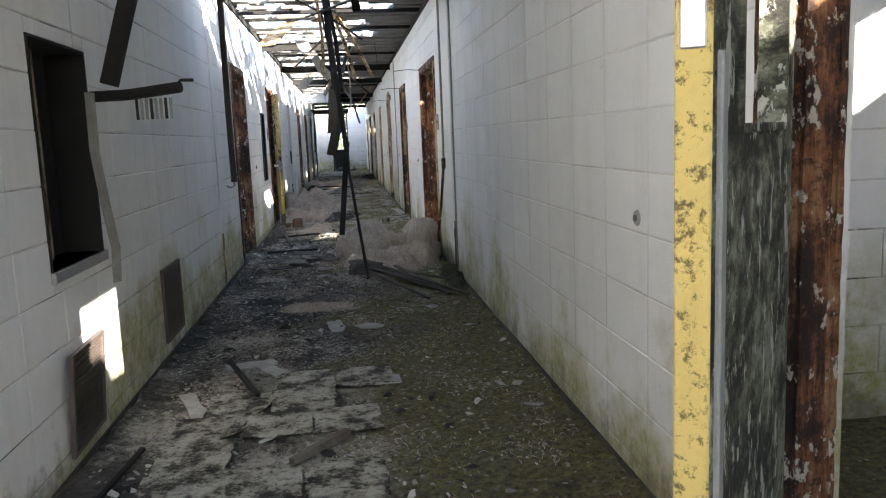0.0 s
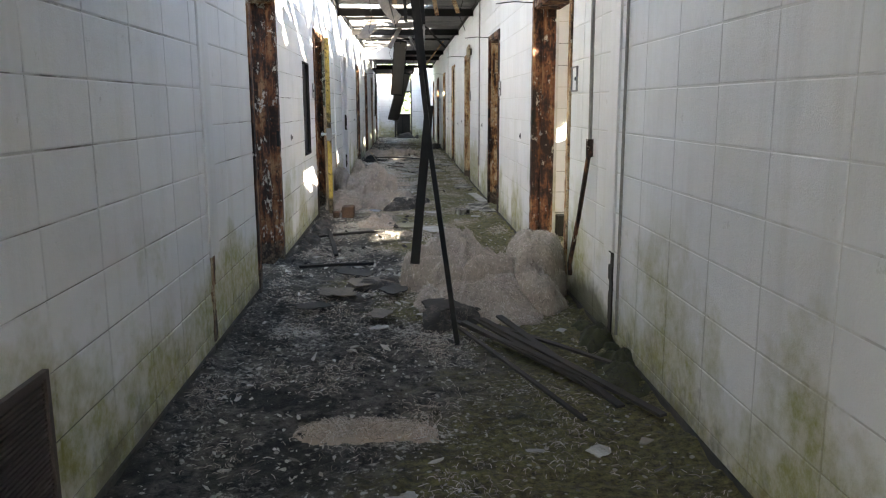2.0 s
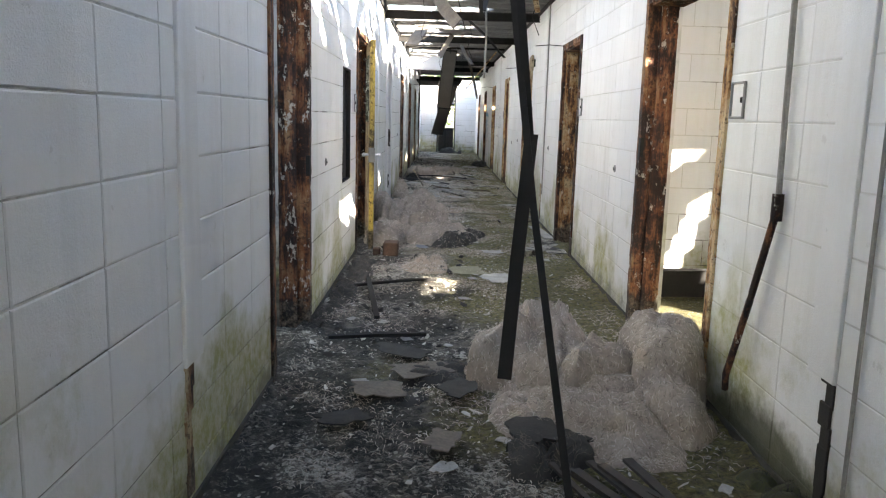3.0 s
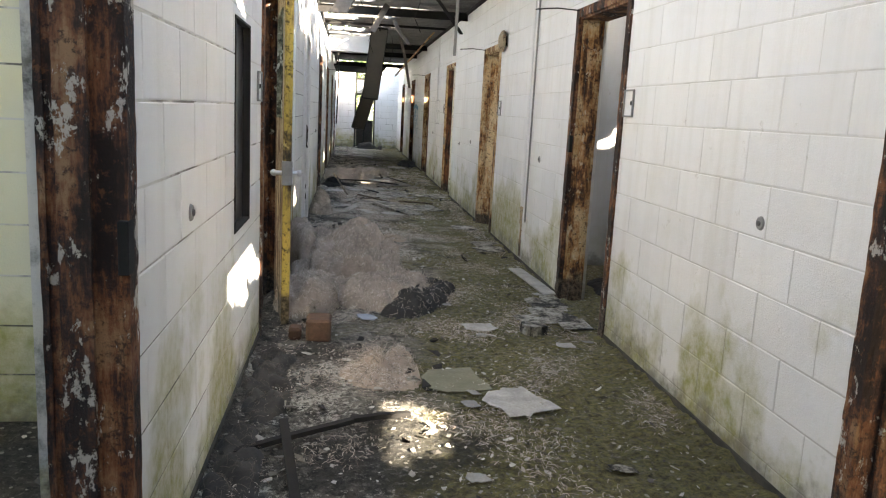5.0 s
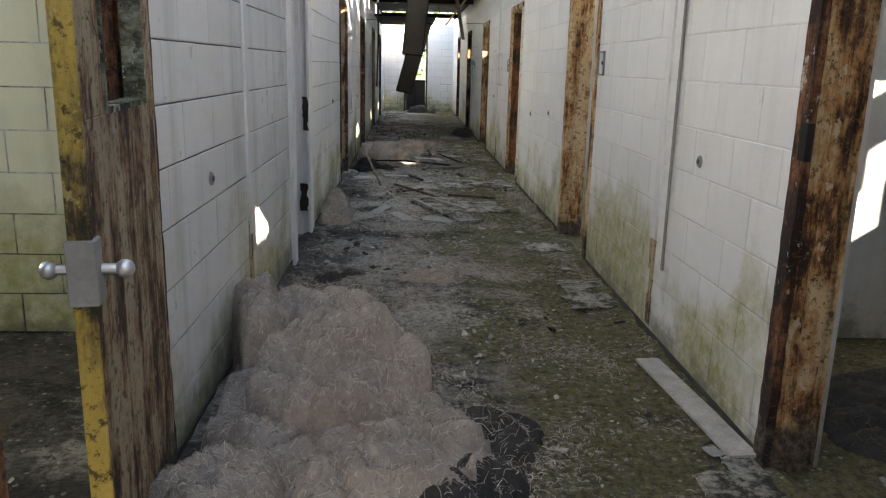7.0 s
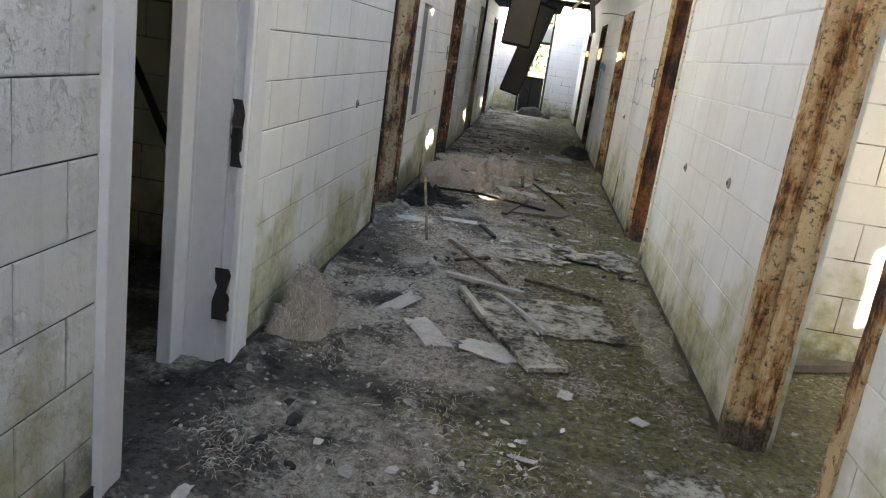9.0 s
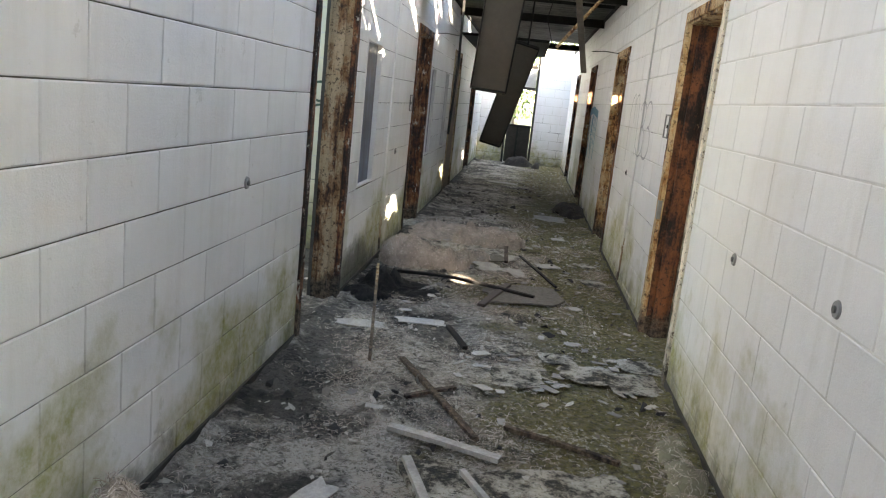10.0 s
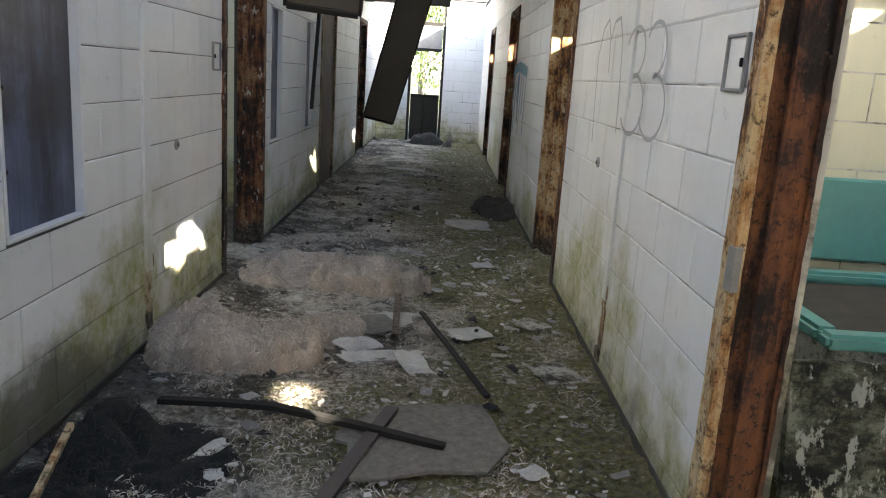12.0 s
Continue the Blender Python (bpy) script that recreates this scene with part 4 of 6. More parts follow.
# ---- hanging and leaning steel ----
def bar(name, pts, width, thick, mat, label, category="metal strip", tip=None):
    bm = bmesh.new()
    p = [Vector(q) for q in pts]
    rings = []
    for i, q in enumerate(p):
        way = (p[min(i + 1, len(p) - 1)] - p[max(i - 1, 0)]).normalized()
        side = way.cross(Vector((0.1, 0.97, 0.2)) if abs(way.z) > 0.5 else Vector((0, 0, 1))).normalized()
        up = way.cross(side)
        rings.append([bm.verts.new(q + a * width / 2 * side + b * thick / 2 * up) for a, b in ((-1, -1), (1, -1), (1, 1), (-1, 1))])
    for a, b in zip(rings, rings[1:]):
        for k in range(4):
            bm.faces.new((a[k], a[(k + 1) % 4], b[(k + 1) % 4], b[k]))
    bm.faces.new(rings[0][::-1])
    bm.faces.new(rings[-1])
    bmesh.ops.recalc_face_normals(bm, faces=list(bm.faces))
    return tagged(part(name, bm, mat), label, category)


HUNG = "dark steel ceiling strip hanging loose from the broken roof"
bar("leaning_rod", [(0.22, 8.15, 0.02), (0.1, 8.6, 1.0), (0.0, 9.0, 2.0), (-0.06, 9.22, 2.7)], 0.026, 0.02, DARK_STEEL, "thin dark steel rod leaning from floor to roof", "rod")
bar("hanging_strap", [(0.005, 8.42, 0.40), (0.05, 8.6, 0.8), (0.10, 8.75, 1.25)], 0.05, 0.006, DARK_STEEL, "dark flat steel strap hanging from the leaning rod", "metal strip")
bar("hanging_strip", [(0.095, 8.74, 1.22), (0.03, 8.85, 1.9), (-0.03, 9.2, 2.69)], 0.03, 0.012, DARK_STEEL, HUNG)
hl = bar("hanging_strip", [(-0.40, 4.67, 1.10), (-0.405, 4.69, 1.4), (-0.41, 4.74, 2.0), (-0.42, 4.82, 2.69)], 0.022, 0.016, DARK_STEEL, HUNG)
bm = bmesh.new()
tube(bm, [(-0.40, 4.67, 1.11), (-0.40, 4.67, 1.085), (-0.41, 4.665, 1.078), (-0.425, 4.66, 1.08), (-0.43, 4.66, 1.087)], 0.004, 6)
part("wire_hook", bm, GREY_STEEL, hl, "bent wire hook")
for p, q, w, m in (((0.26, 11.38, 2.04), (0.02, 10.3, 2.69), 0.035, RUST_TAN), ((0.50, 12.16, 2.15), (0.05, 10.33, 2.69), 0.04, RUST_TAN), ((0.08, 9.4, 1.76), (-0.02, 9.22, 2.69), 0.04, DARK_STEEL), ((-0.1, 9.9, 1.95), (-0.12, 9.22, 2.69), 0.03, RUST_TAN),
                   ((0.22, 7.2, 2.2), (0.1, 6.92, 2.69), 0.06, DARK_STEEL), ((-0.02, 10.6, 1.9), (-0.1, 10.32, 2.69), 0.025, DARK_STEEL), ((0.66, 17.5, 2.2), (0.0, 16.43, 2.66), 0.035, DARK_STEEL), ((0.22, 14.6, 1.75), (0.2, 14.62, 2.69), 0.022, PIPE_GREY),
                   ((0.55, 23.6, 1.75), (0.2, 22.02, 2.69), 0.05, WOOD_OLD), ((0.30, 24.1, 1.98), (0.9, 22.9, 2.73), 0.03, RUST_TAN), ((-0.86, 26.3, 0.95), (-0.86, 26.62, 2.69), 0.03, DARK_STEEL), ((-0.55, 12.4, 2.3), (0.0, 11.62, 2.69), 0.03, WOOD_OLD), ((0.32, 9.6, 2.3), (-0.4, 9.21, 2.69), 0.02, DARK_STEEL)):
    bar("hanging_strip", [p, tuple(0.5 * (a + b) + 0.02 for a, b in zip(p, q)), q], w, 0.014, m, HUNG if m in (DARK_STEEL, PIPE_GREY) else "rusty wooden or steel lath hanging from the broken roof")

for side, y, dy in ((1, 10.78, 0.10), (1, 14.08, 0.12), (1, 17.9, 0.12), (-1, 25.1, 0.1), (1, 25.4, 0.12)):
    bar("wire_stub", [(side * (W - 0.005), y, 2.07), (side * (W - 0.16), y + 0.5 * dy, 2.085), (side * (W - 0.30), y + dy, 2.075)], 0.008, 0.008, DARK_STEEL, "thin dark wire sticking out above a door frame", "wire")
# steel arm by the first window, with a rotten post above it
arm = empty("bracket_arm", -0.95, 4.9, 1.49, label="black steel bracket arm with a hooked tip and comb plate", category="bracket")
bm = bmesh.new()
tube(bm, [(-0.09, 0.04, 0.0), (0.1, -0.03, 0.0), (0.34, -0.12, 0.02)], 0.024, 10)
part("tube", bm, DARK_STEEL, arm)
bm = bmesh.new()
tube(bm, [(0.33, -0.12, 0.03), (0.345, -0.125, 0.048), (0.40, -0.14, 0.046)], 0.007, 6)
part("hook", bm, DARK_STEEL, arm)
for k in range(8):
    one_box("tooth", GREY_STEEL if k % 3 else DARK_STEEL, (0.13 + 0.022 * k, 0.143 + 0.022 * k, -0.045 - 0.008 * k, -0.041 - 0.008 * k, -0.11, -0.02), arm)
bar("hanging_beam", [(-0.91, 4.82, 1.53), (-0.83, 4.83, 1.8), (-0.72, 4.84, 2.15), (-0.55, 4.83, 2.69)], 0.065, 0.05, DARK_STEEL, "dark rotten post slanting down from the roof", "beam")
bar("hanging_beam", [(-0.74, 4.83, 2.02), (-0.88, 4.8, 2.10), (-1.03, 4.75, 2.2)], 0.035, 0.035, DARK_STEEL, "short dark brace between post and wall", "beam")
bm = bmesh.new()
strip = [(-1.0, 4.80, 1.5), (-1.0, 4.79, 1.25), (-0.99, 4.84, 1.0), (-0.985, 4.9, 0.82), (-1.0, 4.92, 0.66)]
for (x0, y0, z0), (x1, y1, z1) in zip(strip, strip[1:]):
    vs = [bm.verts.new(c) for c in ((x0, y0 - 0.03, z0), (x0 + 0.02, y0 + 0.03, z0), (x1 + 0.02, y1 + 0.03, z1), (x1, y1 - 0.03, z1))]
    bm.faces.new(vs)
bmesh.ops.remove_doubles(bm, verts=bm.verts, dist=0.001)
bmesh.ops.solidify(bm, geom=list(bm.faces), thickness=0.004)
tagged(part("torn_flashing", bm, PIPE_GREY), "torn grey sheet strip hanging from the window", "sheet metal")


def fixture(name, end, other, width, label):
    """A fluorescent fitting that hangs by one end: pan, reflector and end caps."""
    a, b = Vector(end), Vector(other)
    way = (b - a).normalized()
    side = Vector((1, 0, 0.05)).cross(way).cross(way).normalized() * -1
    up = way.cross(side)
    m = Matrix((side, way, up)).transposed().to_4x4()
    m.translation = a
    length = (b - a).length
    f = tagged(new(name), label, "light fixture", group="hanging light fittings")
    f.matrix_world = m
    w = width / 2
    one_box("pan", FITTING, (-w, w, 0, length, 0.0, 0.03), f, bevel=0.004)
    for s in (-1, 1):
        one_box("side_rail", DARK_STEEL, (s * w - 0.006, s * w + 0.006, 0, length, -0.02, 0.05), f)
    for y in (0, length):
        one_box("end_cap", DARK_STEEL, (-w + 0.006, w - 0.006, y - 0.01, y + 0.01, -0.02, 0.05), f)
    one_box("ballast_cover", FITTING, (-0.05, 0.05, 0.06, length - 0.06, 0.03, 0.07), f)
    return f


fixture("light_fixture", (-0.215, 22.55, 1.50), (-0.10, 22.0, 2.65), 0.27, "dirty grey fluorescent light fitting hanging from the roof")
fixture("light_fixture", (-0.37, 27.4, 0.83), (0.0, 26.7, 2.15), 0.30, "brown-grey light fitting hanging slanted from one end")
bar("hanging_strip", [(0.0, 26.7, 2.15), (0.02, 26.62, 2.69)], 0.02, 0.02, DARK_STEEL, HUNG)
bar("hanging_strip", [(-0.10, 22.0, 2.6), (-0.1, 22.02, 2.69)], 0.02, 0.02, DARK_STEEL, HUNG)

# roof members below the deck
for y, x0, x1 in ((12.9, -W, 0.2), (16.4, -W, W), (19.6, -W, W), (25.4, -W, W), (28.0, -W, W), (32.9, -W, W)):
    bm = bmesh.new()
    for a, b, c, d in ((0, 0.06, 0, 0.008), (0.027, 0.033, 0.008, 0.10), (0, 0.06, 0.10, 0.108)):
        box(bm, x0, x1, y + a, y + b, 2.585 + c, 2.585 + d)
    tagged(part("roof_beam", bm, DARK_STEEL), "dark steel roof beam across the corridor", "beam", group="roof beams")
for y in (4.8, 6.9, 9.2, 10.3, 11.6, 14.6, 22.0, 26.6):
    bm = bmesh.new()
    box(bm, -W - 0.05, W + 0.05, y, y + 0.045, 2.685, 2.69)
    box(bm, -W - 0.05, W + 0.05, y + 0.02, y + 0.025, 2.69, 2.725)
    tagged(part("ceiling_rail", bm, DARK_STEEL), "thin dark steel ceiling rail across the corridor", "rail", group="ceiling rails")
for k, (p, q, w, m) in enumerate((((-0.75, 10.4, 2.36), (-0.5, 11.0, 2.69), 0.22, RUST_TAN), ((-0.3, 12.0, 2.42), (-0.45, 12.7, 2.70), 0.18, WOOD_OLD), ((-0.1, 14.4, 2.3), (-0.35, 14.9, 2.70), 0.14, WOOD_OLD), ((-0.72, 17.6, 2.35), (-0.55, 18.2, 2.70), 0.2, WOOD_OLD),
                                 ((-0.2, 9.0, 2.45), (0.3, 9.4, 2.70), 0.10, WOOD_DARK), ((0.1, 12.9, 2.25), (0.25, 13.5, 2.70), 0.05, DARK_STEEL), ((-0.3, 19.0, 2.3), (-0.1, 19.4, 2.7), 0.08, WOOD_OLD), ((0.3, 20.6, 2.3), (0.1, 21.3, 2.7), 0.06, WOOD_OLD))):
    bar("hanging_board", [p, tuple(0.5 * (a + b) - 0.015 for a, b in zip(p, q)), q], w, 0.016, m, "torn roof board hanging down from the broken deck", "board")
for k, (x, y, z) in enumerate(((-0.15, 11.2, 1.9), (0.62, 13.4, 2.1), (-0.5, 15.3, 2.1), (0.12, 17.1, 2.15), (-0.3, 20.0, 2.1), (0.2, 24.0, 2.0))):
    wire = bmesh.new()
    tube(wire, [(x, y, 2.72), (x + 0.03, y + 0.02, 2.45), (x - 0.02, y + 0.05, 0.5 * (z + 2.45)), (x + 0.05, y + 0.03, z)], 0.004, 5)
    tagged(part("hanging_wire", wire, DARK_STEEL), "thin dark wire hanging from the broken roof", "wire", group="hanging wires")
duct = tagged(new("air_duct"), "pale grey sheet-metal duct under the broken roof", "duct")
one_box("duct_body", DUCT, (-1.0, -0.22, 24.00, 24.60, 2.40, 2.66), duct)
one_box("flange", DUCT, (-1.01, -0.2, 23.97, 24.00, 2.38, 2.68), duct)
one_box("soffit_board", DARK_STEEL, (-1.0, 0.3, 28.3, 31.9, 2.33, 2.37), tagged(new("soffit"), "dark soffit board under the far roof", "soffit"))

# ---- heaps of fallen insulation and floor debris ----
def strands(bm, spots, rng, length=(0.02, 0.06), wide=0.0009, lift=0.012):
    """Short bent fibres lying at the spots (place, normal)."""
    for c, nrm in spots:
        a = rng.uniform(0, 6.28)
        t = nrm.cross(Vector((math.cos(a), math.sin(a), 0.3))).normalized()
        s = nrm.cross(t)
        l = rng.uniform(*length) / 3
        bend = rng.uniform(-1.1, 1.1)
        p, way, rows = c + nrm * 0.002, t, []
        for k in range(4):
            h = lift * math.sin(math.pi * k / 3) * rng.uniform(0.3, 1.2)
            q = p + nrm * h
            w = way.cross(nrm).normalized() * wide
            rows.append((bm.verts.new(q - w), bm.verts.new(q + w + nrm * wide)))
            p = p + way * l
            way = (way + s * bend * 0.6).normalized()
        for (a0, a1), (b0, b1) in zip(rows, rows[1:]):
            bm.faces.new((a0, b0, b1, a1))


def heap(name, x0, x1, y0, y1, lobes, mat, label, seed, fibres=2500, crisp=1.0, step=0.022, wall=None, fibre_mat=None):
    """A mound as a skin over lobes (x, y, rx, ry, height, turn, flatness)."""
    rng = random.Random(seed)
    nx, ny = int((x1 - x0) / step), int((y1 - y0) / step)
    h = np.zeros((ny + 1, nx + 1))
    for j in range(ny + 1):
        for i in range(nx + 1):
            x, y = x0 + i * step, y0 + j * step
            wx, wy = x + 0.06 * noise.noise((x * 4, y * 4, seed)), y + 0.06 * noise.noise((x * 4, y * 4, seed + 9))
            z = -0.05
            for cx, cy, rx, ry, top, turn, flat, *tent in lobes:
                c, s = math.cos(radians(turn)), math.sin(radians(turn))
                u, v = ((wx - cx) * c + (wy - cy) * s) / rx, (-(wx - cx) * s + (wy - cy) * c) / ry
                d = (abs(u) ** flat + abs(v) ** flat) ** (1 / flat)
                if d < 1:
                    z = max(z, top * min(1.0, 1.12 * (1 - d) ** 0.72) if tent else top * (1 - d ** 2.4) ** 0.62)
            if z > 0:
                fold = noise.noise((x * 3.1, y * 3.1, seed + 3))
                fold2 = noise.noise((x * 6.5 + 3, y * 6.5, seed + 6))
                z += crisp * min(1.0, z / 0.1) * (0.05 * noise.noise((x * 5.5, y * 5.5, seed)) - 0.07 * math.exp(-(fold / 0.07) ** 2) - 0.05 * math.exp(-(fold2 / 0.08) ** 2) + 0.028 * noise.noise((x * 15, y * 15, seed)) + 0.018 * noise.noise((x * 42, y * 42, seed)))
                z = max(z, 0.004)
            h[j, i] = z
    bm = bmesh.new()
    vs = {}
    for j in range(ny):
        for i in range(nx):
            quad = ((j, i), (j, i + 1), (j + 1, i + 1), (j + 1, i))
            if max(h[q] for q in quad) <= 0:
                continue
            for q in quad:
                if q not in vs:
                    vs[q] = bm.verts.new((x0 + q[1] * step, y0 + q[0] * step, h[q] if h[q] > 0 else -0.03))
            bm.faces.new([vs[q] for q in quad])
    bm.normal_update()
    up = [f for f in bm.faces if f.normal.z > 0.15 and f.calc_center_median().z > 0.01]
    spots = [(f.calc_center_median() + Vector((rng.uniform(-0.01, 0.01), rng.uniform(-0.01, 0.01), 0)), f.normal.copy()) for f in (rng.choice(up) for _ in range(fibres))]
    ob = tagged(part(name, bm, mat, smooth=True), label, "insulation" if "insulation" in label else "debris")
    fb = bmesh.new()
    strands(fb, spots, rng)
    tagged(part("fibre_coat", fb, fibre_mat or (WOOD_OLD if mat == DARK_DEBRIS else STRAW), ob), kind="stuff")
    return ob


def drape(lobes, label, seed, fibres=6000, step=0.0155, low=0.0, crease=1.0):
    """A torn mat of fibrous insulation fallen over what lies below: lobes are (x, y, rx, ry, height, turn, edge), with a steep edge where edge is high."""
    rng = random.Random(seed)
    x0, x1 = max(-1.024, min(l[0] - 1.25 * max(l[2], l[3]) for l in lobes)), min(1.024, max(l[0] + 1.25 * max(l[2], l[3]) for l in lobes))
    y0, y1 = min(l[1] - 1.25 * max(l[2], l[3]) for l in lobes), max(l[1] + 1.25 * max(l[2], l[3]) for l in lobes)
    nx, ny = int((x1 - x0) / step), int((y1 - y0) / step)
    h = np.zeros((ny + 1, nx + 1))
    for j in range(ny + 1):
        for i in range(nx + 1):
            x, y = x0 + (x1 - x0) * i / nx, y0 + (y1 - y0) * j / ny
            wx = x + 0.07 * noise.noise((x * 3, y * 3, seed)) + 0.022 * noise.noise((x * 13, y * 13, seed))
            wy = y + 0.07 * noise.noise((x * 3, y * 3, seed + 9)) + 0.022 * noise.noise((x * 13, y * 13, seed + 5))
            z = 0.0
            for cx, cy, rx, ry, top, turn, edge in lobes:
                c, s = math.cos(radians(turn)), math.sin(radians(turn))
                d = math.hypot(((wx - cx) * c + (wy - cy) * s) / rx, (-(wx - cx) * s + (wy - cy) * c) / ry)
                if d < 1:
                    z += (top * (1 - d ** edge) ** (0.32 if edge > 3 else 0.9)) ** 4
            z = z ** 0.25
            if z > 0.004:
                f1, f2 = noise.noise((wx * 2.6, wy * 3.4, seed + 3)), noise.noise((wx * 5.2 + 3, wy * 4.4, seed + 6))
                f3 = noise.noise((wx * 9, wy * 12, seed + 8))
                k = min(1.0, z / 0.08)
                z += crease * k * (0.045 * noise.noise((x * 5, y * 5, seed)) + 0.07 * (1 - min(1.0, abs(f1) / 0.22)) - 0.065 * math.exp(-(f2 / 0.06) ** 2) - 0.022 * math.exp(-(f3 / 0.08) ** 2))
                z += k * (0.018 * noise.noise((x * 17, y * 17, seed)) + 0.013 * noise.noise((x * 41, y * 41, seed)))
                z = max(z, 0.006)
            h[j, i] = z
    bm = bmesh.new()
    vs = {}
    for j in range(ny):
        for i in range(nx):
            quad = ((j, i), (j, i + 1), (j + 1, i + 1), (j + 1, i))
            if max(h[q] for q in quad) <= 0.004:
                continue
            for q in quad:
                if q not in vs:
                    vs[q] = bm.verts.new((x0 + (x1 - x0) * q[1] / nx, y0 + (y1 - y0) * q[0] / ny, low + h[q] if h[q] > 0.004 else max(low - 0.03, -0.03)))
            bm.faces.new([vs[q] for q in quad])
    bm.normal_update()
    up = [f for f in bm.faces if f.calc_center_median().z > 0.012]
    weights = list(np.cumsum([f.calc_area() for f in up]))
    spots = [(f.calc_center_median() + Vector((rng.uniform(-0.008, 0.008), rng.uniform(-0.008, 0.008), 0)), f.normal.copy()) for f in rng.choices(up, cum_weights=weights, k=fibres)]
    ob = tagged(part("insulation_mat", bm, FIBRE, smooth=True), label, "insulation")
    fb = bmesh.new()
    strands(fb, spots, rng, (0.010, 0.030), 0.0009, 0.004)
    tagged(part("fibre_coat", fb, STRAW, ob), kind="stuff")
    return ob


# first heap: low bed, a peaked mat with a torn end, a roll against the wall, loose wool in front
drape([(0.42, 9.05, 0.42, 0.42, 0.15, 10, 2.6), (0.55, 8.75, 0.26, 0.2, 0.07, 0, 2.4)], "loose bed of grey-pink fibrous insulation on the corridor floor", 3, 8000, crease=0.7)
drape([(0.33, 9.62, 0.34, 0.30, 0.37, 0, 1.7), (0.14, 9.52, 0.22, 0.17, 0.25, -12, 7), (0.42, 9.40, 0.34, 0.27, 0.23, 5, 4)], "large torn mat of grey-pink fibrous insulation rising to a peak", 31, 9000)
drape([(0.84, 9.32, 0.20, 0.30, 0.40, -4, 3.4), (0.78, 9.0, 0.2, 0.22, 0.22, 0, 3)], "thick roll of shaggy grey-pink insulation against the wall", 33, 7000, crease=0.5)
drape([(0.60, 8.62, 0.15, 0.12, 0.035, 10, 2.4)], "thin tuft of tan insulation at the foot of the heap", 34, 900, crease=0.3)
# second heap: a mat with a lifted lip over another mat, lumps behind and in front
drape([(-0.38, 14.10, 0.40, 0.50, 0.145, 24, 7), (-0.62, 14.5, 0.36, 0.5, 0.13, 0, 4)], "thick grey mat of fibrous insulation with a lifted edge", 41, 11000, crease=0.7)
drape([(-0.49, 14.46, 0.36, 0.40, 0.265, 6, 10), (-0.47, 14.58, 0.30, 0.34, 0.43, 0, 1.7)], "folded grey mat of fibrous insulation lying on another mat", 42, 9000, crease=0.95)
drape([(-0.90, 14.98, 0.13, 0.34, 0.38, 4, 4), (-0.68, 15.3, 0.26, 0.2, 0.27, 0, 3)], "upright lump of grey insulation leaning on the block wall", 44, 5000, crease=0.6)
drape([(-0.80, 13.66, 0.20, 0.24, 0.22, 8, 3.6)], "small rounded lump of grey insulation near the door", 43, 4200, crease=0.5)
heap("rubble_mound", -0.35, 0.35, 13.3, 14.9, [(-0.07, 13.80, 0.15, 0.36, 0.12, -28, 3.2), (0.10, 14.3, 0.16, 0.28, 0.08, 10, 2)], DARK_DEBRIS, "dark wet felt and crumbs spilling from the heap", 7, 500, fibre_mat=STRAW)
heap("insulation_mat", -0.4, 0.2, 16.3, 16.75, [(-0.12, 16.52, 0.2, 0.14, 0.04, 0, 2.2)], TAN_FIBRE, "thin tuft of pale tan fibre on the floor", 24, 900)
heap("insulation_mat", -0.62, 0.06, 12.05, 12.85, [(-0.33, 12.55, 0.16, 0.16, 0.11, 0, 2.0), (-0.33, 12.42, 0.22, 0.24, 0.035, 0, 2)], TAN_FIBRE, "low tuft of tan fibre on the mossy floor", 8, 1800)
heap("insulation_mat", -1.03, -0.72, 18.05, 18.75, [(-0.88, 18.38, 0.15, 0.20, 0.30, 0, 2.6)], FIBRE, "round matted ball of insulation against the wall", 9, 1800)
drape([(-0.80, 22.92, 0.18, 0.26, 0.17, 0, 3.2), (-0.52, 22.95, 0.28, 0.22, 0.13, 12, 6)], "flattened heap of pale insulation near the wall", 10, 4500, crease=0.9)
drape([(-0.28, 23.3, 0.24, 0.12, 0.08, 20, 4)], "narrow ridge of grey insulation on the floor", 51, 1500, crease=0.4)
drape([(-0.12, 24.2, 0.40, 0.20, 0.13, -4, 7), (-0.62, 24.5, 0.40, 0.42, 0.07, 0, 3), (-0.2, 24.55, 0.3, 0.25, 0.08, 0, 3)], "spread of pale crumbled insulation across the floor", 11, 6000, crease=0.8)
heap("rubble_mound", -1.03, -0.3, 21.45, 22.4, [(-0.83, 22.05, 0.17, 0.24, 0.12, 20, 2.2), (-0.85, 21.75, 0.2, 0.22, 0.06, 0, 2), (-0.6, 21.95, 0.26, 0.26, 0.035, 0, 2)], CHAR, "black charred lump on the floor against the wall", 12, 1500, 1.2, fibre_mat=DARK_DEBRIS)
heap("insulation_mat", -0.55, 0.2, 6.9, 7.35, [(-0.2, 7.12, 0.3, 0.1, 0.035, -4, 3)], TAN_FIBRE, "thin strip of pale fibre lying across the floor", 13, 1200)
heap("rubble_mound", 0.05, 0.5, 8.35, 8.9, [(0.2, 8.62, 0.22, 0.13, 0.1, 20, 2.4)], DARK_DEBRIS, "dark broken roofing felt beside the heap", 14, 200)
heap("rubble_mound", -0.6, 0.15, 9.1, 9.95, [(-0.2, 9.6, 0.28, 0.16, 0.06, 25, 2.2), (-0.45, 9.3, 0.2, 0.12, 0.03, 0, 2)], DARK_DEBRIS, "flat dark scraps of felt on the floor", 15, 300)
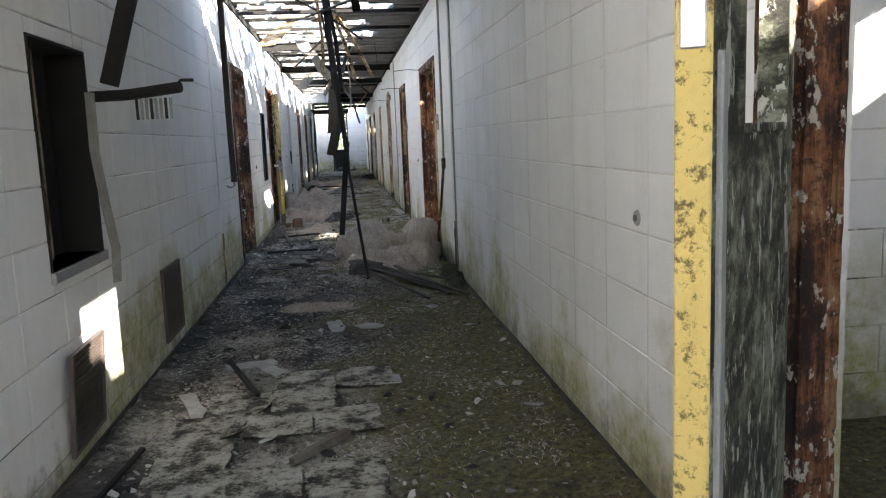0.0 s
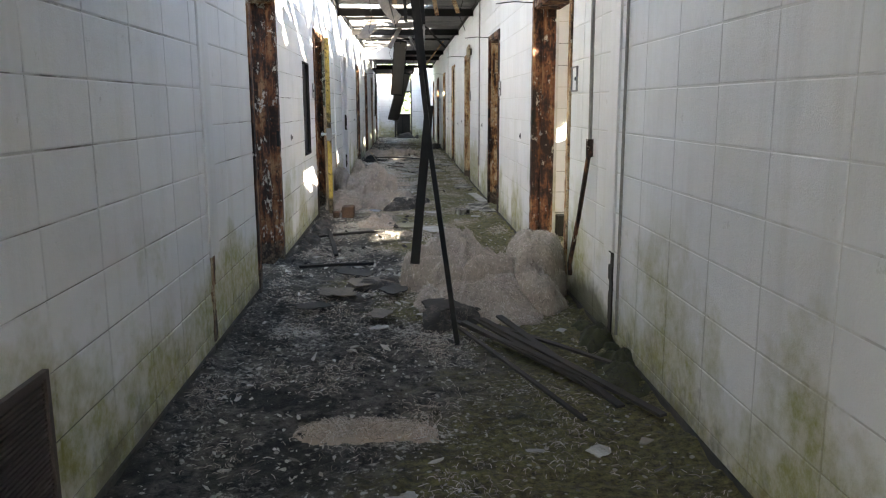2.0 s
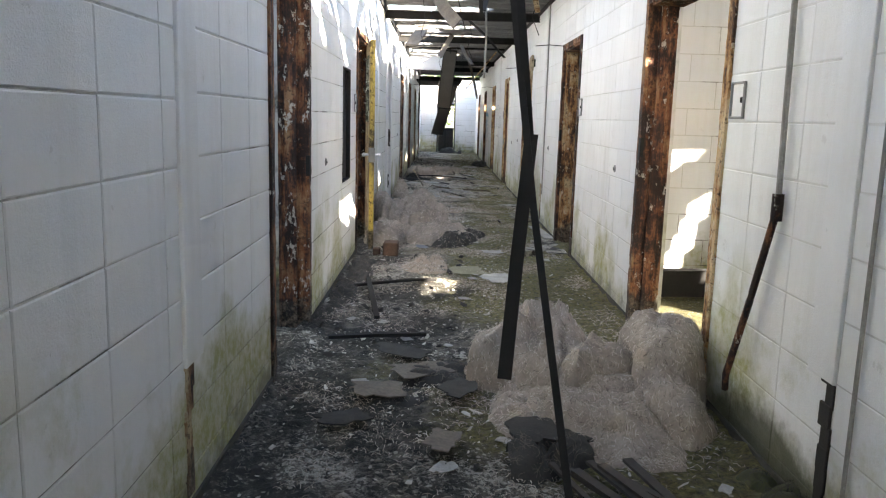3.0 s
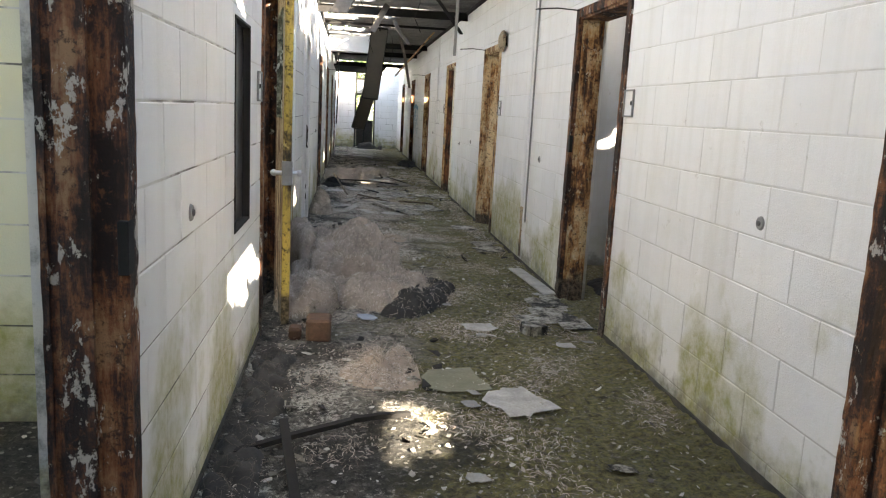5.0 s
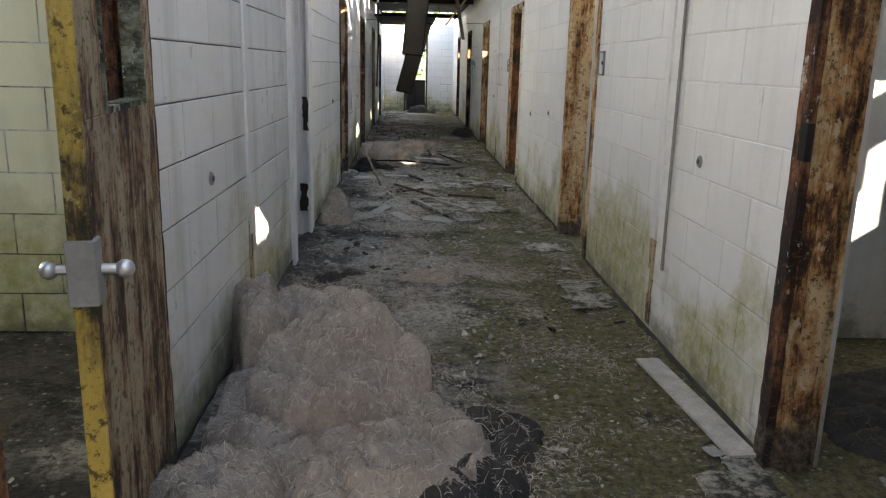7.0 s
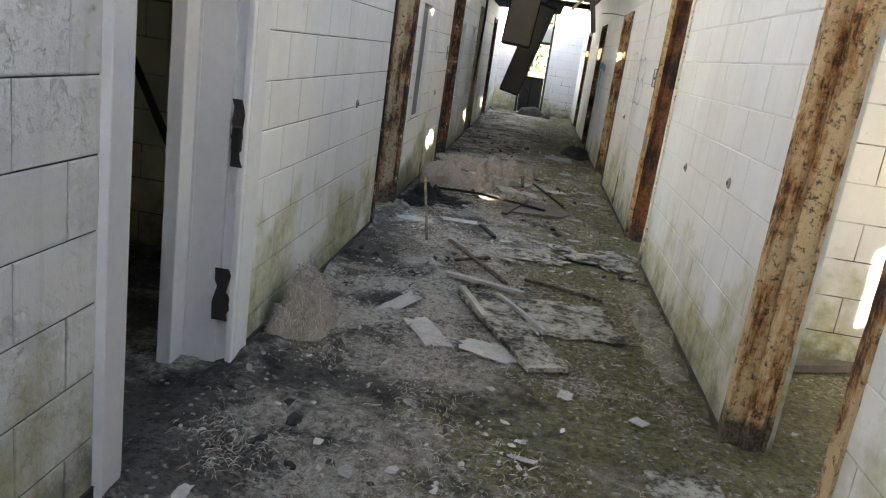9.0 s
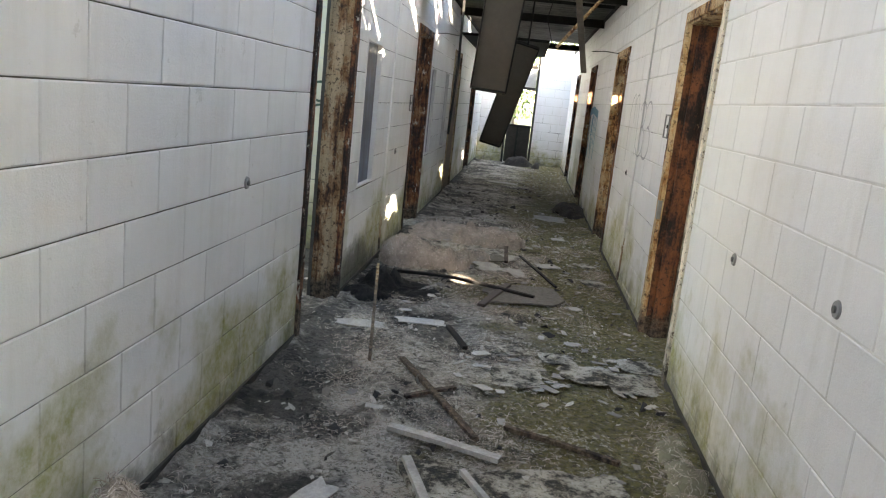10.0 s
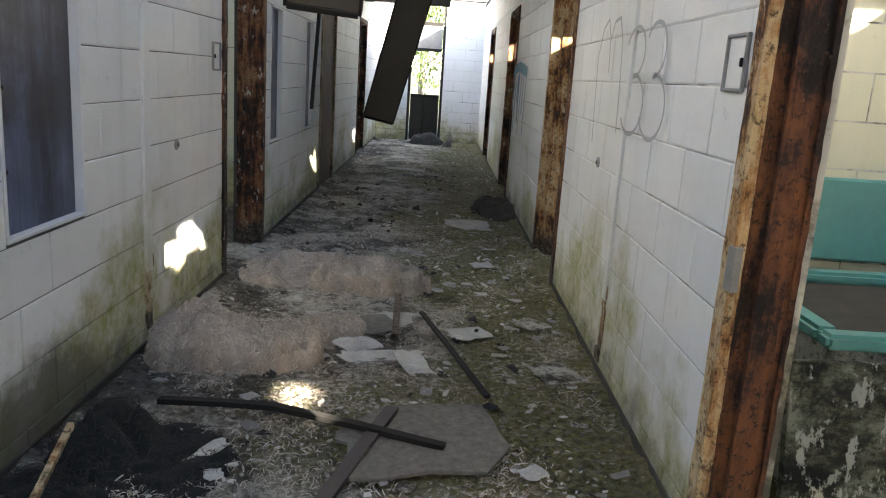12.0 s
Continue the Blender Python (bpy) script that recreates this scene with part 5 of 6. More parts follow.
heap("rubble_mound", -1.02, -0.75, 10.5, 13.0, [(-0.93, 11.3, 0.1, 0.5, 0.06, 0, 2.2), (-0.9, 12.3, 0.12, 0.5, 0.07, 4, 2.2)], DARK_DEBRIS, "dark crumbs of plaster along the wall foot", 16, 400)
heap("rubble_mound", 0.72, 1.03, 7.2, 8.75, [(0.98, 8.0, 0.12, 0.6, 0.09, 0, 2.2)], DARK_MOSS, "dark mossy grit along the wall foot", 23, 500, fibre_mat=DARK_DEBRIS)
heap("rubble_mound", 0.62, 1.03, 18.2, 20.2, [(0.93, 19.2, 0.10, 0.8, 0.05, 0, 2)], MOSSY, "mossy grit along the wall foot", 17, 700)
heap("insulation_mat", -0.95, -0.45, 16.25, 16.8, [(-0.75, 16.5, 0.13, 0.11, 0.09, 20, 2.4), (-0.62, 16.6, 0.1, 0.05, 0.04, 40, 2.0)], DARK_DEBRIS, "dark scraps of insulation by the wall", 18, 300)
heap("rubble_mound", 1.3, 2.9, 13.4, 15.3, [(2.0, 14.4, 0.6, 0.6, 0.10, 0, 2), (2.5, 15.0, 0.4, 0.25, 0.16, 0, 2)], DARK_DEBRIS, "heap of rubble on the side room's floor", 19, 900)
heap("rubble_mound", -3.6, -1.5, 10.9, 11.75, [(-2.5, 11.4, 0.7, 0.25, 0.10, 0, 2), (-2.1, 11.3, 0.3, 0.22, 0.16, 0, 2)], DARK_DEBRIS, "rubble on the side room's floor", 20, 500)
heap("rubble_mound", -0.5, 0.5, 33.6, 35.1, [(0.0, 34.6, 0.35, 0.3, 0.22, 0, 2), (0.5, 34.3, 0.2, 0.2, 0.12, 0, 2)], DARK_DEBRIS, "rubble before the end door", 21, 500, step=0.04)
heap("rubble_mound", 0.5, 1.03, 26.4, 28.0, [(0.85, 27.2, 0.2, 0.5, 0.14, 10, 2.2)], DARK_DEBRIS, "dark rubble against the wall", 22, 400, step=0.03)


def flat_piece(name, x, y, w, l, turn, mat, label, category, thick=0.008, seed=0, z=0.012, tilt=0.0, ragged=0.12):
    """A broken flat piece with a ragged outline."""
    rng = random.Random(seed + int(100 * x) + int(100 * y))
    bm = bmesh.new()
    out = []
    ring = [(-1, -1), (1, -1), (1, 1), (-1, 1)]
    cut = [rng.random() < min(0.45, 0.25 + ragged) for _ in ring]
    for k, (cx, cy) in enumerate(ring):
        px, py = ring[k - 1]
        qx, qy = ring[(k + 1) % 4]
        pts = [(cx + (px - cx) * rng.uniform(0.1, 0.7) / 2, cy + (py - cy) * rng.uniform(0.1, 0.7) / 2), (cx + (qx - cx) * rng.uniform(0.1, 0.7) / 2, cy + (qy - cy) * rng.uniform(0.1, 0.7) / 2)] if cut[k] else [(cx, cy)]
        last = pts[-1]
        pts += [(last[0] + (qx - last[0]) * f, last[1] + (qy - last[1]) * f) for f in (0.2, 0.35, 0.5)] if ragged > 0.15 else []
        for n, (u, v) in enumerate(pts):
            j = 0.22 * ragged if n else 0.08 * ragged
            out.append(bm.verts.new(((u + rng.uniform(-j, j)) * w / 2, (v + rng.uniform(-j, j)) * l / 2, 0)))
    f = bm.faces.new(out)
    made = bmesh.ops.extrude_face_region(bm, geom=[f])["geom"]
    for v in made:
        if isinstance(v, bmesh.types.BMVert):
            v.co.z += thick
    bmesh.ops.recalc_face_normals(bm, faces=list(bm.faces))
    return tagged(part(name, bm, mat, at=pose(x, y, z, tilt, tilt * 0.6, turn)), label, category)


TILE = ("pale broken floor tile lying loose on the debris", "tile")
rng = random.Random(41)
for i in range(3):
    for j in range(6):
        if rng.random() < 0.26 + 0.1 * max(0, j - 3):
            continue
        flat_piece("floor_tile", -0.60 + 0.305 * i + (0.0 if j < 4 else 0.1) + rng.uniform(-0.01, 0.01), 3.75 + 0.305 * j, 0.298, 0.298, 3 + rng.uniform(-2, 2), TILE_PALE, TILE[0], TILE[1], 0.005, i + 7 * j, 0.019, 0.5, 0.3)
for x, y, w, l, turn in ((0.88, 13.9, 0.26, 0.28, 2), (0.86, 13.6, 0.28, 0.3, 2), (0.93, 13.35, 0.2, 0.24, 2), (0.95, 14.02, 0.12, 0.2, 4), (0.70, 13.45, 0.24, 0.22, 14), (0.87, 16.3, 0.28, 0.3, 3), (0.85, 16.0, 0.3, 0.28, 3), (0.22, 20.42, 0.26, 0.3, 3), (0.6, 20.6, 0.3, 0.26, 5), (0.85, 20.55, 0.28, 0.3, 5), (0.92, 20.85, 0.24, 0.22, 5), (0.45, 20.8, 0.2, 0.18, 9), (0.2, 20.85, 0.14, 0.16, 30), (0.8, 17.4, 0.28, 0.3, 3), (0.83, 22.9, 0.2, 0.22, 20), (0.8, 23.6, 0.16, 0.18, 50)):
    flat_piece("floor_tile", x, y, w, l, turn, TILE_PALE, TILE[0], TILE[1], 0.005, 2, 0.018, 0.4, 0.5)
BOARD = "scrap of white painted board lying on the debris"
for x, y, w, l, turn, tilt in ((-0.52, 5.65, 0.26, 0.12, 20, 2), (-0.38, 5.5, 0.10, 0.3, 35, 2), (-0.72, 5.0, 0.08, 0.4, 20, 1), (-0.05, 6.45, 0.10, 0.3, 8, 1), (0.17, 6.4, 0.16, 0.14, 30, 2), (0.2, 5.2, 0.18, 0.14, 0, 1), (-0.3, 5.05, 0.2, 0.1, 20, 2), (0.27, 12.02, 0.28, 0.3, 25, 2), (0.05, 14.3, 0.1, 0.2, 20, 1), (0.3, 13.25, 0.2, 0.16, 10, 1), (0.75, 12.9, 0.1, 0.08, 0, 2), (-0.29, 18.55, 0.14, 0.34, 30, 3), (0.03, 18.45, 0.3, 0.16, -20, 3), (-0.5, 18.9, 0.1, 0.3, -30, 8), (0.45, 23.4, 0.22, 0.16, 30, 2), (0.0, 23.0, 0.3, 0.12, 20, 3), (0.18, 22.95, 0.12, 0.26, 20, 3), (-0.1, 23.15, 0.2, 0.18, 40, 3), (0.05, 23.55, 0.22, 0.24, 0, 2), (0.55, 26.4, 0.4, 0.35, 10, 2), (0.6, 24.9, 0.16, 0.14, 20, 2), (-0.6, 28.3, 0.5, 0.1, 10, 2), (-0.2, 30.2, 0.5, 0.2, 0, 2), (-0.5, 21.95, 0.06, 0.3, -25, 4), (-0.72, 22.05, 0.12, 0.05, 5, 4), (0.62, 22.0, 0.1, 0.08, 40, 3), (-0.75, 21.0, 0.3, 0.12, 10, 3), (-0.4, 21.2, 0.3, 0.1, 10, 3)):
    flat_piece("board_scrap", x, y, w, l, turn, PAPER, BOARD, "board scrap", 0.004, 3, 0.014, tilt, 0.8)
rng = random.Random(19)
for k in range(230):
    y = rng.choice((rng.uniform(16.5, 27), rng.uniform(20, 25.5), rng.gauss(23.6, 0.7), rng.gauss(20.6, 0.25), rng.uniform(3, 16)))
    x = rng.uniform(-0.85, 0.95) if y < 20 or y > 21.2 else rng.uniform(-0.1, 0.95)
    tagged(flat_piece("board_scrap", x, y, rng.uniform(0.03, 0.11), rng.uniform(0.02, 0.07), rng.uniform(0, 180), rng.choice((PAPER, PAPER, TILE_PALE, PIPE_GREY)), "small torn scrap of pale board on the floor", "board scrap", 0.003, k, 0.012, rng.uniform(0, 6), rng.uniform(0.5, 1.1)), group="small board scraps")
flat_piece("insulation_sheet", 0.24, 22.18, 0.58, 0.52, 12, GREY_BOARD, "broken flat sheet of grey fibre board on the floor", "fibre board", 0.012, 4, 0.022, 0, 0.35)
flat_piece("insulation_sheet", -0.1, 23.4, 0.34, 0.26, 22, GREY_BOARD, "broken flat sheet of grey fibre board on the floor", "fibre board", 0.012, 5, 0.02, 1, 0.4)
flat_piece("lino_sheet", 0.35, 19.1, 0.7, 0.6, 10, TILE_PALE, "flat dirty sheet of pale lino on the floor", "lino sheet", 0.004, 6, 0.012, 0, 0.4)
flat_piece("moss_mat", 0.0, 12.3, 0.3, 0.32, 12, MOSSY, "thin mossy sheet of ribbed plastic on the floor", "plastic sheet", 0.004, 16, 0.012, 1, 0.3)
flat_piece("felt_scrap", 0.22, 8.75, 0.32, 0.2, 12, DARK_DEBRIS, "curled scrap of black roofing felt", "felt scrap", 0.012, 7, 0.075, 5, 0.8)
for k, (x, y, w, l, t, mt) in enumerate(((-0.3, 9.55, 0.30, 0.17, 28, WOOD_OLD), (-0.12, 9.3, 0.26, 0.14, 60, DARK_DEBRIS), (-0.5, 9.25, 0.24, 0.15, 10, WOOD_OLD), (-0.42, 9.85, 0.3, 0.12, -20, DARK_DEBRIS), (-0.62, 8.9, 0.22, 0.12, 35, DARK_DEBRIS), (-0.2, 8.7, 0.2, 0.12, 70, WOOD_OLD))):
    flat_piece("felt_scrap", x, y, w, l, t, mt, "ragged scrap of roofing felt on the debris", "felt scrap", 0.006, 8 + k, 0.045, 5, 0.9)
flat_piece("plaster_lump", 0.62, 13.2, 0.14, 0.12, 20, TILE_PALE, "grey lump of plaster on the floor", "plaster lump", 0.06, 9, 0.0, 3, 0.4)


def rod(name, p, q, w, t, mat, label, category):
    return bar(name, [p, tuple((a + b) / 2 + (0.004 if k == 2 else 0) for k, (a, b) in enumerate(zip(p, q))), q], w, t, mat, label, category)


rod("white_lath", (-0.31, 19.58, 0.03), (0.17, 19.42, 0.03), 0.045, 0.02, PAPER, "white painted wooden lath on the floor", "lath")
rod("white_lath", (-0.19, 19.28, 0.05), (-0.02, 18.82, 0.05), 0.035, 0.02, PAPER, "short white lath leaning on the broken board", "lath")
rod("rusty_rod", (-0.40, 20.47, 0.02), (0.06, 19.6, 0.02), 0.03, 0.018, RUST_TAN, "rusty steel rod lying on the floor", "rod")
rod("rusty_rod", (-0.30, 19.95, 0.02), (-0.08, 20.15, 0.02), 0.025, 0.015, RUST, "short rusty bar on the floor", "rod")
rod("rusty_rod", (0.18, 19.76, 0.02), (0.66, 19.55, 0.025), 0.025, 0.02, RUST_TAN, "rusty steel rod lying on the floor", "rod")
rod("rusty_rod", (-0.80, 21.75, 0.22), (-0.56, 20.38, 0.02), 0.018, 0.018, RUST_TAN, "thin rusty rod leaning on the charred lump", "rod")
rod("dark_bar", (-0.74, 22.30, 0.06), (-0.3, 22.28, 0.07), 0.035, 0.02, DARK_STEEL, "long dark steel bar lying across the floor", "bar")
rod("dark_bar", (-0.31, 22.28, 0.07), (0.32, 22.10, 0.04), 0.035, 0.02, DARK_STEEL, "long dark steel bar lying across the floor", "bar")
rod("dark_bar", (0.12, 22.38, 0.045), (-0.05, 21.72, 0.03), 0.05, 0.02, VENT_BROWN, "mossy wooden bar lying under the steel bar", "bar")
rod("dark_bar", (0.5, 22.6, 0.02), (0.2, 23.7, 0.02), 0.025, 0.012, DARK_STEEL, "thin dark strip lying along the floor", "bar")
rod("dark_bar", (0.08, 23.2, 0.05), (0.06, 23.9, 0.05), 0.035, 0.02, RUST, "rusty strip lying on the boards", "bar")
rod("dark_bar", (-0.22, 21.15, 0.02), (-0.08, 20.75, 0.03), 0.03, 0.02, DARK_STEEL, "bent dark steel scrap on the floor", "bar")
rod("dark_bar", (-0.66, 5.75, 0.02), (-0.42, 5.05, 0.03), 0.025, 0.02, DARK_STEEL, "dark steel scrap on the floor", "bar")
rod("dark_bar", (-0.2, 4.2, 0.03), (0.02, 4.42, 0.05), 0.03, 0.03, WOOD_OLD, "short splintered stick on the floor", "stick")
rod("dark_bar", (-0.95, 3.2, 0.02), (-0.83, 4.5, 0.02), 0.018, 0.015, DARK_STEEL, "thin dark strip beside the wall foot", "bar")
rod("dark_bar", (-0.98, 11.4, 0.04), (-0.5, 11.75, 0.03), 0.03, 0.02, DARK_STEEL, "dark lath lying across the floor", "bar")
rod("dark_bar", (-0.5, 11.76, 0.03), (-0.25, 11.85, 0.02), 0.03, 0.02, DARK_STEEL, "dark lath lying across the floor", "bar")
rod("dark_bar", (-0.78, 11.7, 0.05), (-0.62, 10.6, 0.03), 0.035, 0.02, DARK_STEEL, "dark lath lying across the floor", "bar")
rod("dark_bar", (-0.86, 10.1, 0.04), (-0.3, 10.25, 0.03), 0.03, 0.02, DARK_STEEL, "dark lath lying across the floor", "bar")
for k in range(9):
    rod("fallen_lath", (0.20 + 0.035 * k, 8.5 - 0.05 * (k % 4), 0.05 + 0.012 * (k % 3)), (0.66 + 0.045 * ((k * 5) % 9), 7.15 + 0.13 * ((k * 7) % 5), 0.02 + 0.012 * (k % 2)), 0.022 + 0.008 * (k % 3), 0.012, WOOD_DARK, "long dark wet lath in a fallen bundle", "lath")
board = rod("broken_board", (-0.12, 19.3, 0.03), (0.32, 18.3, 0.03), 0.22, 0.022, TILE_PALE, "long broken grey board lying along the corridor", "board")
rod("fallen_lath", (0.03, 19.22, 0.06), (0.30, 18.72, 0.06), 0.022, 0.02, PAPER, "white strip of wood on the broken board", "lath")
rod("white_plank", (0.90, 15.05, 0.03), (0.97, 14.12, 0.03), 0.11, 0.012, PAPER, "white painted plank lying along the wall", "plank")

# brick and plastic by the open door
brick = empty("brick", -0.68, 13.02, 0.0, label="broken red-brown brick on the floor by the door", category="brick")
one_box("brick_body", BRICK, (-0.08, 0.06, -0.09, 0.09, 0, 0.13), brick, bevel=0.012)
one_box("brick_chip", BRICK, (-0.18, -0.11, -0.05, 0.05, 0, 0.07), brick, bevel=0.012)
for k, (x, y, t) in enumerate(((-0.40, 13.42, 10),)):
    flat_piece("plastic_bottle_scrap", x, y, 0.11, 0.09, t, PLASTIC, "crumpled clear plastic wrapper catching the light", "plastic scrap", 0.006, 20 + k, 0.24 if k else 0.02, 6, 0.9)

# countless chips and strands on the floor
rng = random.Random(77)
bm = bmesh.new()
for k in range(24000):
    y = rng.uniform(2.0, 34)
    x = rng.uniform(-1.0, 1.0)
    if k > 21000:
        side = rng.choice((-1, 1))
        x, y = side * rng.uniform(1.1, 3.5), rng.uniform(2, 30)
    dens = 0.55 + 0.8 * noise.noise((x * 1.3, y * 0.9, 4))
    if rng.random() > dens or (x > 0.12 + 0.3 * noise.noise((x * 2, y, 8)) and y < 21 and rng.random() < 0.7):
        continue
    s = min(0.028, 0.007 * math.exp(rng.gauss(0.2, 0.5)))
    m = Matrix.LocRotScale((x, y, 0.010 + 0.2 * s), Euler((rng.gauss(0, 0.3), rng.gauss(0, 0.3), rng.uniform(0, 6.28))), None)
    n = rng.choice((4, 5, 6))
    top = [m @ Vector((s * rng.uniform(0.4, 1.5) * math.cos(6.283 * i / n), s * rng.uniform(0.3, 1.0) * math.sin(6.283 * i / n), 0)) for i in range(n)]
    a = [bm.verts.new(v) for v in top]
    b = [bm.verts.new(v - Vector((0, 0, max(0.002, 0.16 * s)))) for v in top]
    bm.faces.new(a)
    for i in range(n):
        bm.faces.new((a[i], b[i], b[(i + 1) % n], a[(i + 1) % n]))
tagged(part("floor_chips", bm, CHIPS), "countless pale chips of plaster and paint on the floor", "debris", kind="stuff")
bm = bmesh.new()
spots = []
for k in range(300000):
    x, y = rng.uniform(-1.0, 1.0), rng.uniform(1.8, 26)
    thick = 0.10 + 1.5 * noise.noise((x * 2.6, y * 2.0, 9)) + (0.16 if 13 < y < 24 and x < 0.25 else 0.0) + 0.25 * noise.noise((x * 9, y * 9, 2))
    if rng.random() < thick * (0.35 if x > 0.15 and y < 9 else 0.8):
        spots.append((Vector((x, y, 0.008)), Vector((0, 0, 1))))
strands(bm, spots, rng, (0.012, 0.045), 0.0011, 0.007)
tagged(part("floor_strands", bm, STRAW), "countless pale fibre strands strewn over the floor", "debris", kind="stuff")
bm = bmesh.new()
for k in range(700):
    x, y = rng.uniform(-1.0, 1.0), rng.uniform(2.0, 30)
    if noise.noise((x * 1.4, y * 0.8, 21)) < 0.02 + 0.25 * x:
        continue
    s = rng.uniform(0.012, 0.045)
    m = Matrix.LocRotScale((x, y, 0.006), Euler((rng.gauss(0, 0.4), rng.gauss(0, 0.4), rng.uniform(0, 6.28))), (s, s * rng.uniform(0.5, 1), s * 0.5))
    made = bmesh.ops.create_icosphere(bm, subdivisions=1, radius=1.0)["verts"] if k < 40 else [bm.verts.new(v) for v in ((-1, -0.6, 0), (1, -0.8, 0), (0.7, 0.9, 0), (-0.8, 0.7, 0), (0, 0, 1))]
    if k >= 40:
        for i in range(4):
            bm.faces.new((made[i], made[(i + 1) % 4], made[4]))
    for v in made:
        v.co = m @ (v.co + 0.15 * Vector((rng.random(), rng.random(), rng.random())))
tagged(part("floor_crumbs", bm, DARK_DEBRIS), "countless dark crumbs and clods on the floor", "debris", kind="stuff")

# ---- side room with the teal bath ----
bath = empty("bath_tub", 2.1, 22.3, 0.0, label="teal enamelled bath with peeling white panels, full of debris", category="bath tub")
one_box("side_panel", PEEL_WHITE, (-0.62, 0.9, -0.42, -0.38, 0.0, 0.56), bath, "peeling white side panel")
one_box("end_panel", PEEL_WHITE, (-0.62, -0.58, -0.38, 0.42, 0.0, 0.56), bath, "peeling white end panel")
bm = bmesh.new()
for a, b, c, d in ((-0.66, 0.95, -0.46, -0.38), (-0.66, 0.95, 0.40, 0.48), (-0.66, -0.58, -0.38, 0.40), (0.87, 0.95, -0.38, 0.40)):
    box(bm, a, b, c, d, 0.56, 0.61)
bevelled(bm, 0.014, 2)
part("rim", bm, TEAL, bath)
one_box("rubble_fill", DARK_DEBRIS, (-0.58, 0.87, -0.38, 0.40, 0.3, 0.57), bath, "rubble filling the bath", bevel=0.03)
panel = one_box("wall_panel", TEAL, (1.3, 4.4, 22.90, 22.94, 0.62, 0.98), bevel=0.01)
tagged(panel, "teal enamelled panel on the wall behind the bath", "panel")
lean = one_box("cabinet_door", PEEL_GREEN, (0, 0.40, 0, 0.03, 0, 0.55), m=pose(1.32, 21.70, 0.0, -9, 0, 4))
tagged(lean, "grey peeling cabinet door leaning against the bath", "cabinet door")
one_box("handle", DARK_STEEL, (0.30, 0.42, -0.025, 0.0, 0.42, 0.45), lean, "black handle")
tagged(one_box("trim", PIPE_GREY, (1.3, 4.4, 22.93, 22.945, 1.72, 1.76)), "grey rail along the side room wall", "trim", kind="structure")
bar("brace", [(-1.5, 18.9, 0.01), (-2.1, 18.95, 1.1), (-2.5, 19.19, 1.75)], 0.03, 0.03, DARK_STEEL, "dark steel brace leaning across the dark room", "brace")
# loose post and rubble in the room opposite the first heap
bar("wall_post", [(-2.05, 11.5, 0.0), (-2.05, 11.5, 2.72)], 0.12, 0.12, RUST_BROWN, "brown rusted steel post standing in the side room", "post")
rod("dark_bar", (1.5, 18.9, 0.03), (2.8, 19.4, 0.05), 0.08, 0.04, WOOD_OLD, "fallen plank on the side room's floor", "plank")
rod("dark_bar", (1.4, 11.5, 0.12), (3.0, 11.6, 0.12), 0.1, 0.2, DARK_STEEL, "dark steel trough along the side room's wall", "trough")


# ---- spray paint ----
def stroke(bm, pts, w, x, side):
    """A flat brush line on a corridor wall through points (y, z)."""
    ring = []
    for i, (y, z) in enumerate(pts):
        a, b = pts[max(i - 1, 0)], pts[min(i + 1, len(pts) - 1)]
        d = Vector((b[0] - a[0], b[1] - a[1])).normalized()
        ring.append((bm.verts.new((x, y - d.y * w / 2, z + d.x * w / 2)), bm.verts.new((x, y + d.y * w / 2, z - d.x * w / 2))))
    for (a0, a1), (b0, b1) in zip(ring, ring[1:]):
        bm.faces.new((a0, b0, b1, a1))


def loop(cy, cz, ry, rz, a0, a1, n=18):
    return [(cy + ry * math.cos(radians(a0 + (a1 - a0) * k / n)), cz + rz * math.sin(radians(a0 + (a1 - a0) * k / n))) for k in range(n + 1)]


def spray_tag(at, lines, mat, label, along_y=True):
    """Lettering on a wall: an Empty with every sprayed line as a part; lines hold (points, width, lift off the wall)."""
    tag = empty("spray_tag", *at, label=label, category="graffiti")
    for pts, w, lift in lines:
        bm = bmesh.new()
        stroke(bm, pts, w, 0, 1)
        for v in bm.verts:
            u, z = v.co.y, v.co.z
            v.co = Vector((at[0] - lift, u, z) if along_y else (u, at[1] - lift, z)) - Vector(at)
        part("sprayed_line", bm, mat, tag)


TAG = [[(23.58, 1.02), (23.62, 1.28), (23.64, 1.44), (23.56, 1.57), (23.46, 1.61), (23.39, 1.52), (23.36, 1.36)],
       [(23.39, 1.5), (23.32, 1.59), (23.22, 1.60), (23.14, 1.5), (23.10, 1.3), (23.08, 1.1)],
       loop(22.88, 1.44, 0.15, 0.10, 20, 270), loop(22.86, 1.23, 0.18, 0.12, 85, 330),
       loop(22.58, 1.44, 0.14, 0.10, 30, 270), loop(22.55, 1.23, 0.17, 0.12, 85, 340)]
spray_tag((W - 0.0155, 22.9, 1.2), [(pts, 0.017, 0.001) for pts in TAG],
          SPRAY_GREY, "faint grey sprayed outline lettering on the block wall")
rng = random.Random(31)
lines = [([(26.9, 1.38), (27.6, 1.44), (28.2, 1.4)], 0.1, 0.001)]
for k in range(7):
    y = 27.0 + 0.17 * k + rng.uniform(-0.05, 0.05)
    lines.append(([(y + rng.uniform(-0.04, 0.04), 1.5 - rng.random() * 0.25), (y, 1.2), (y + rng.uniform(-0.05, 0.05), 0.75 + rng.random() * 0.35)], 0.05 + 0.05 * rng.random(), 0.0014 + 0.0004 * k))
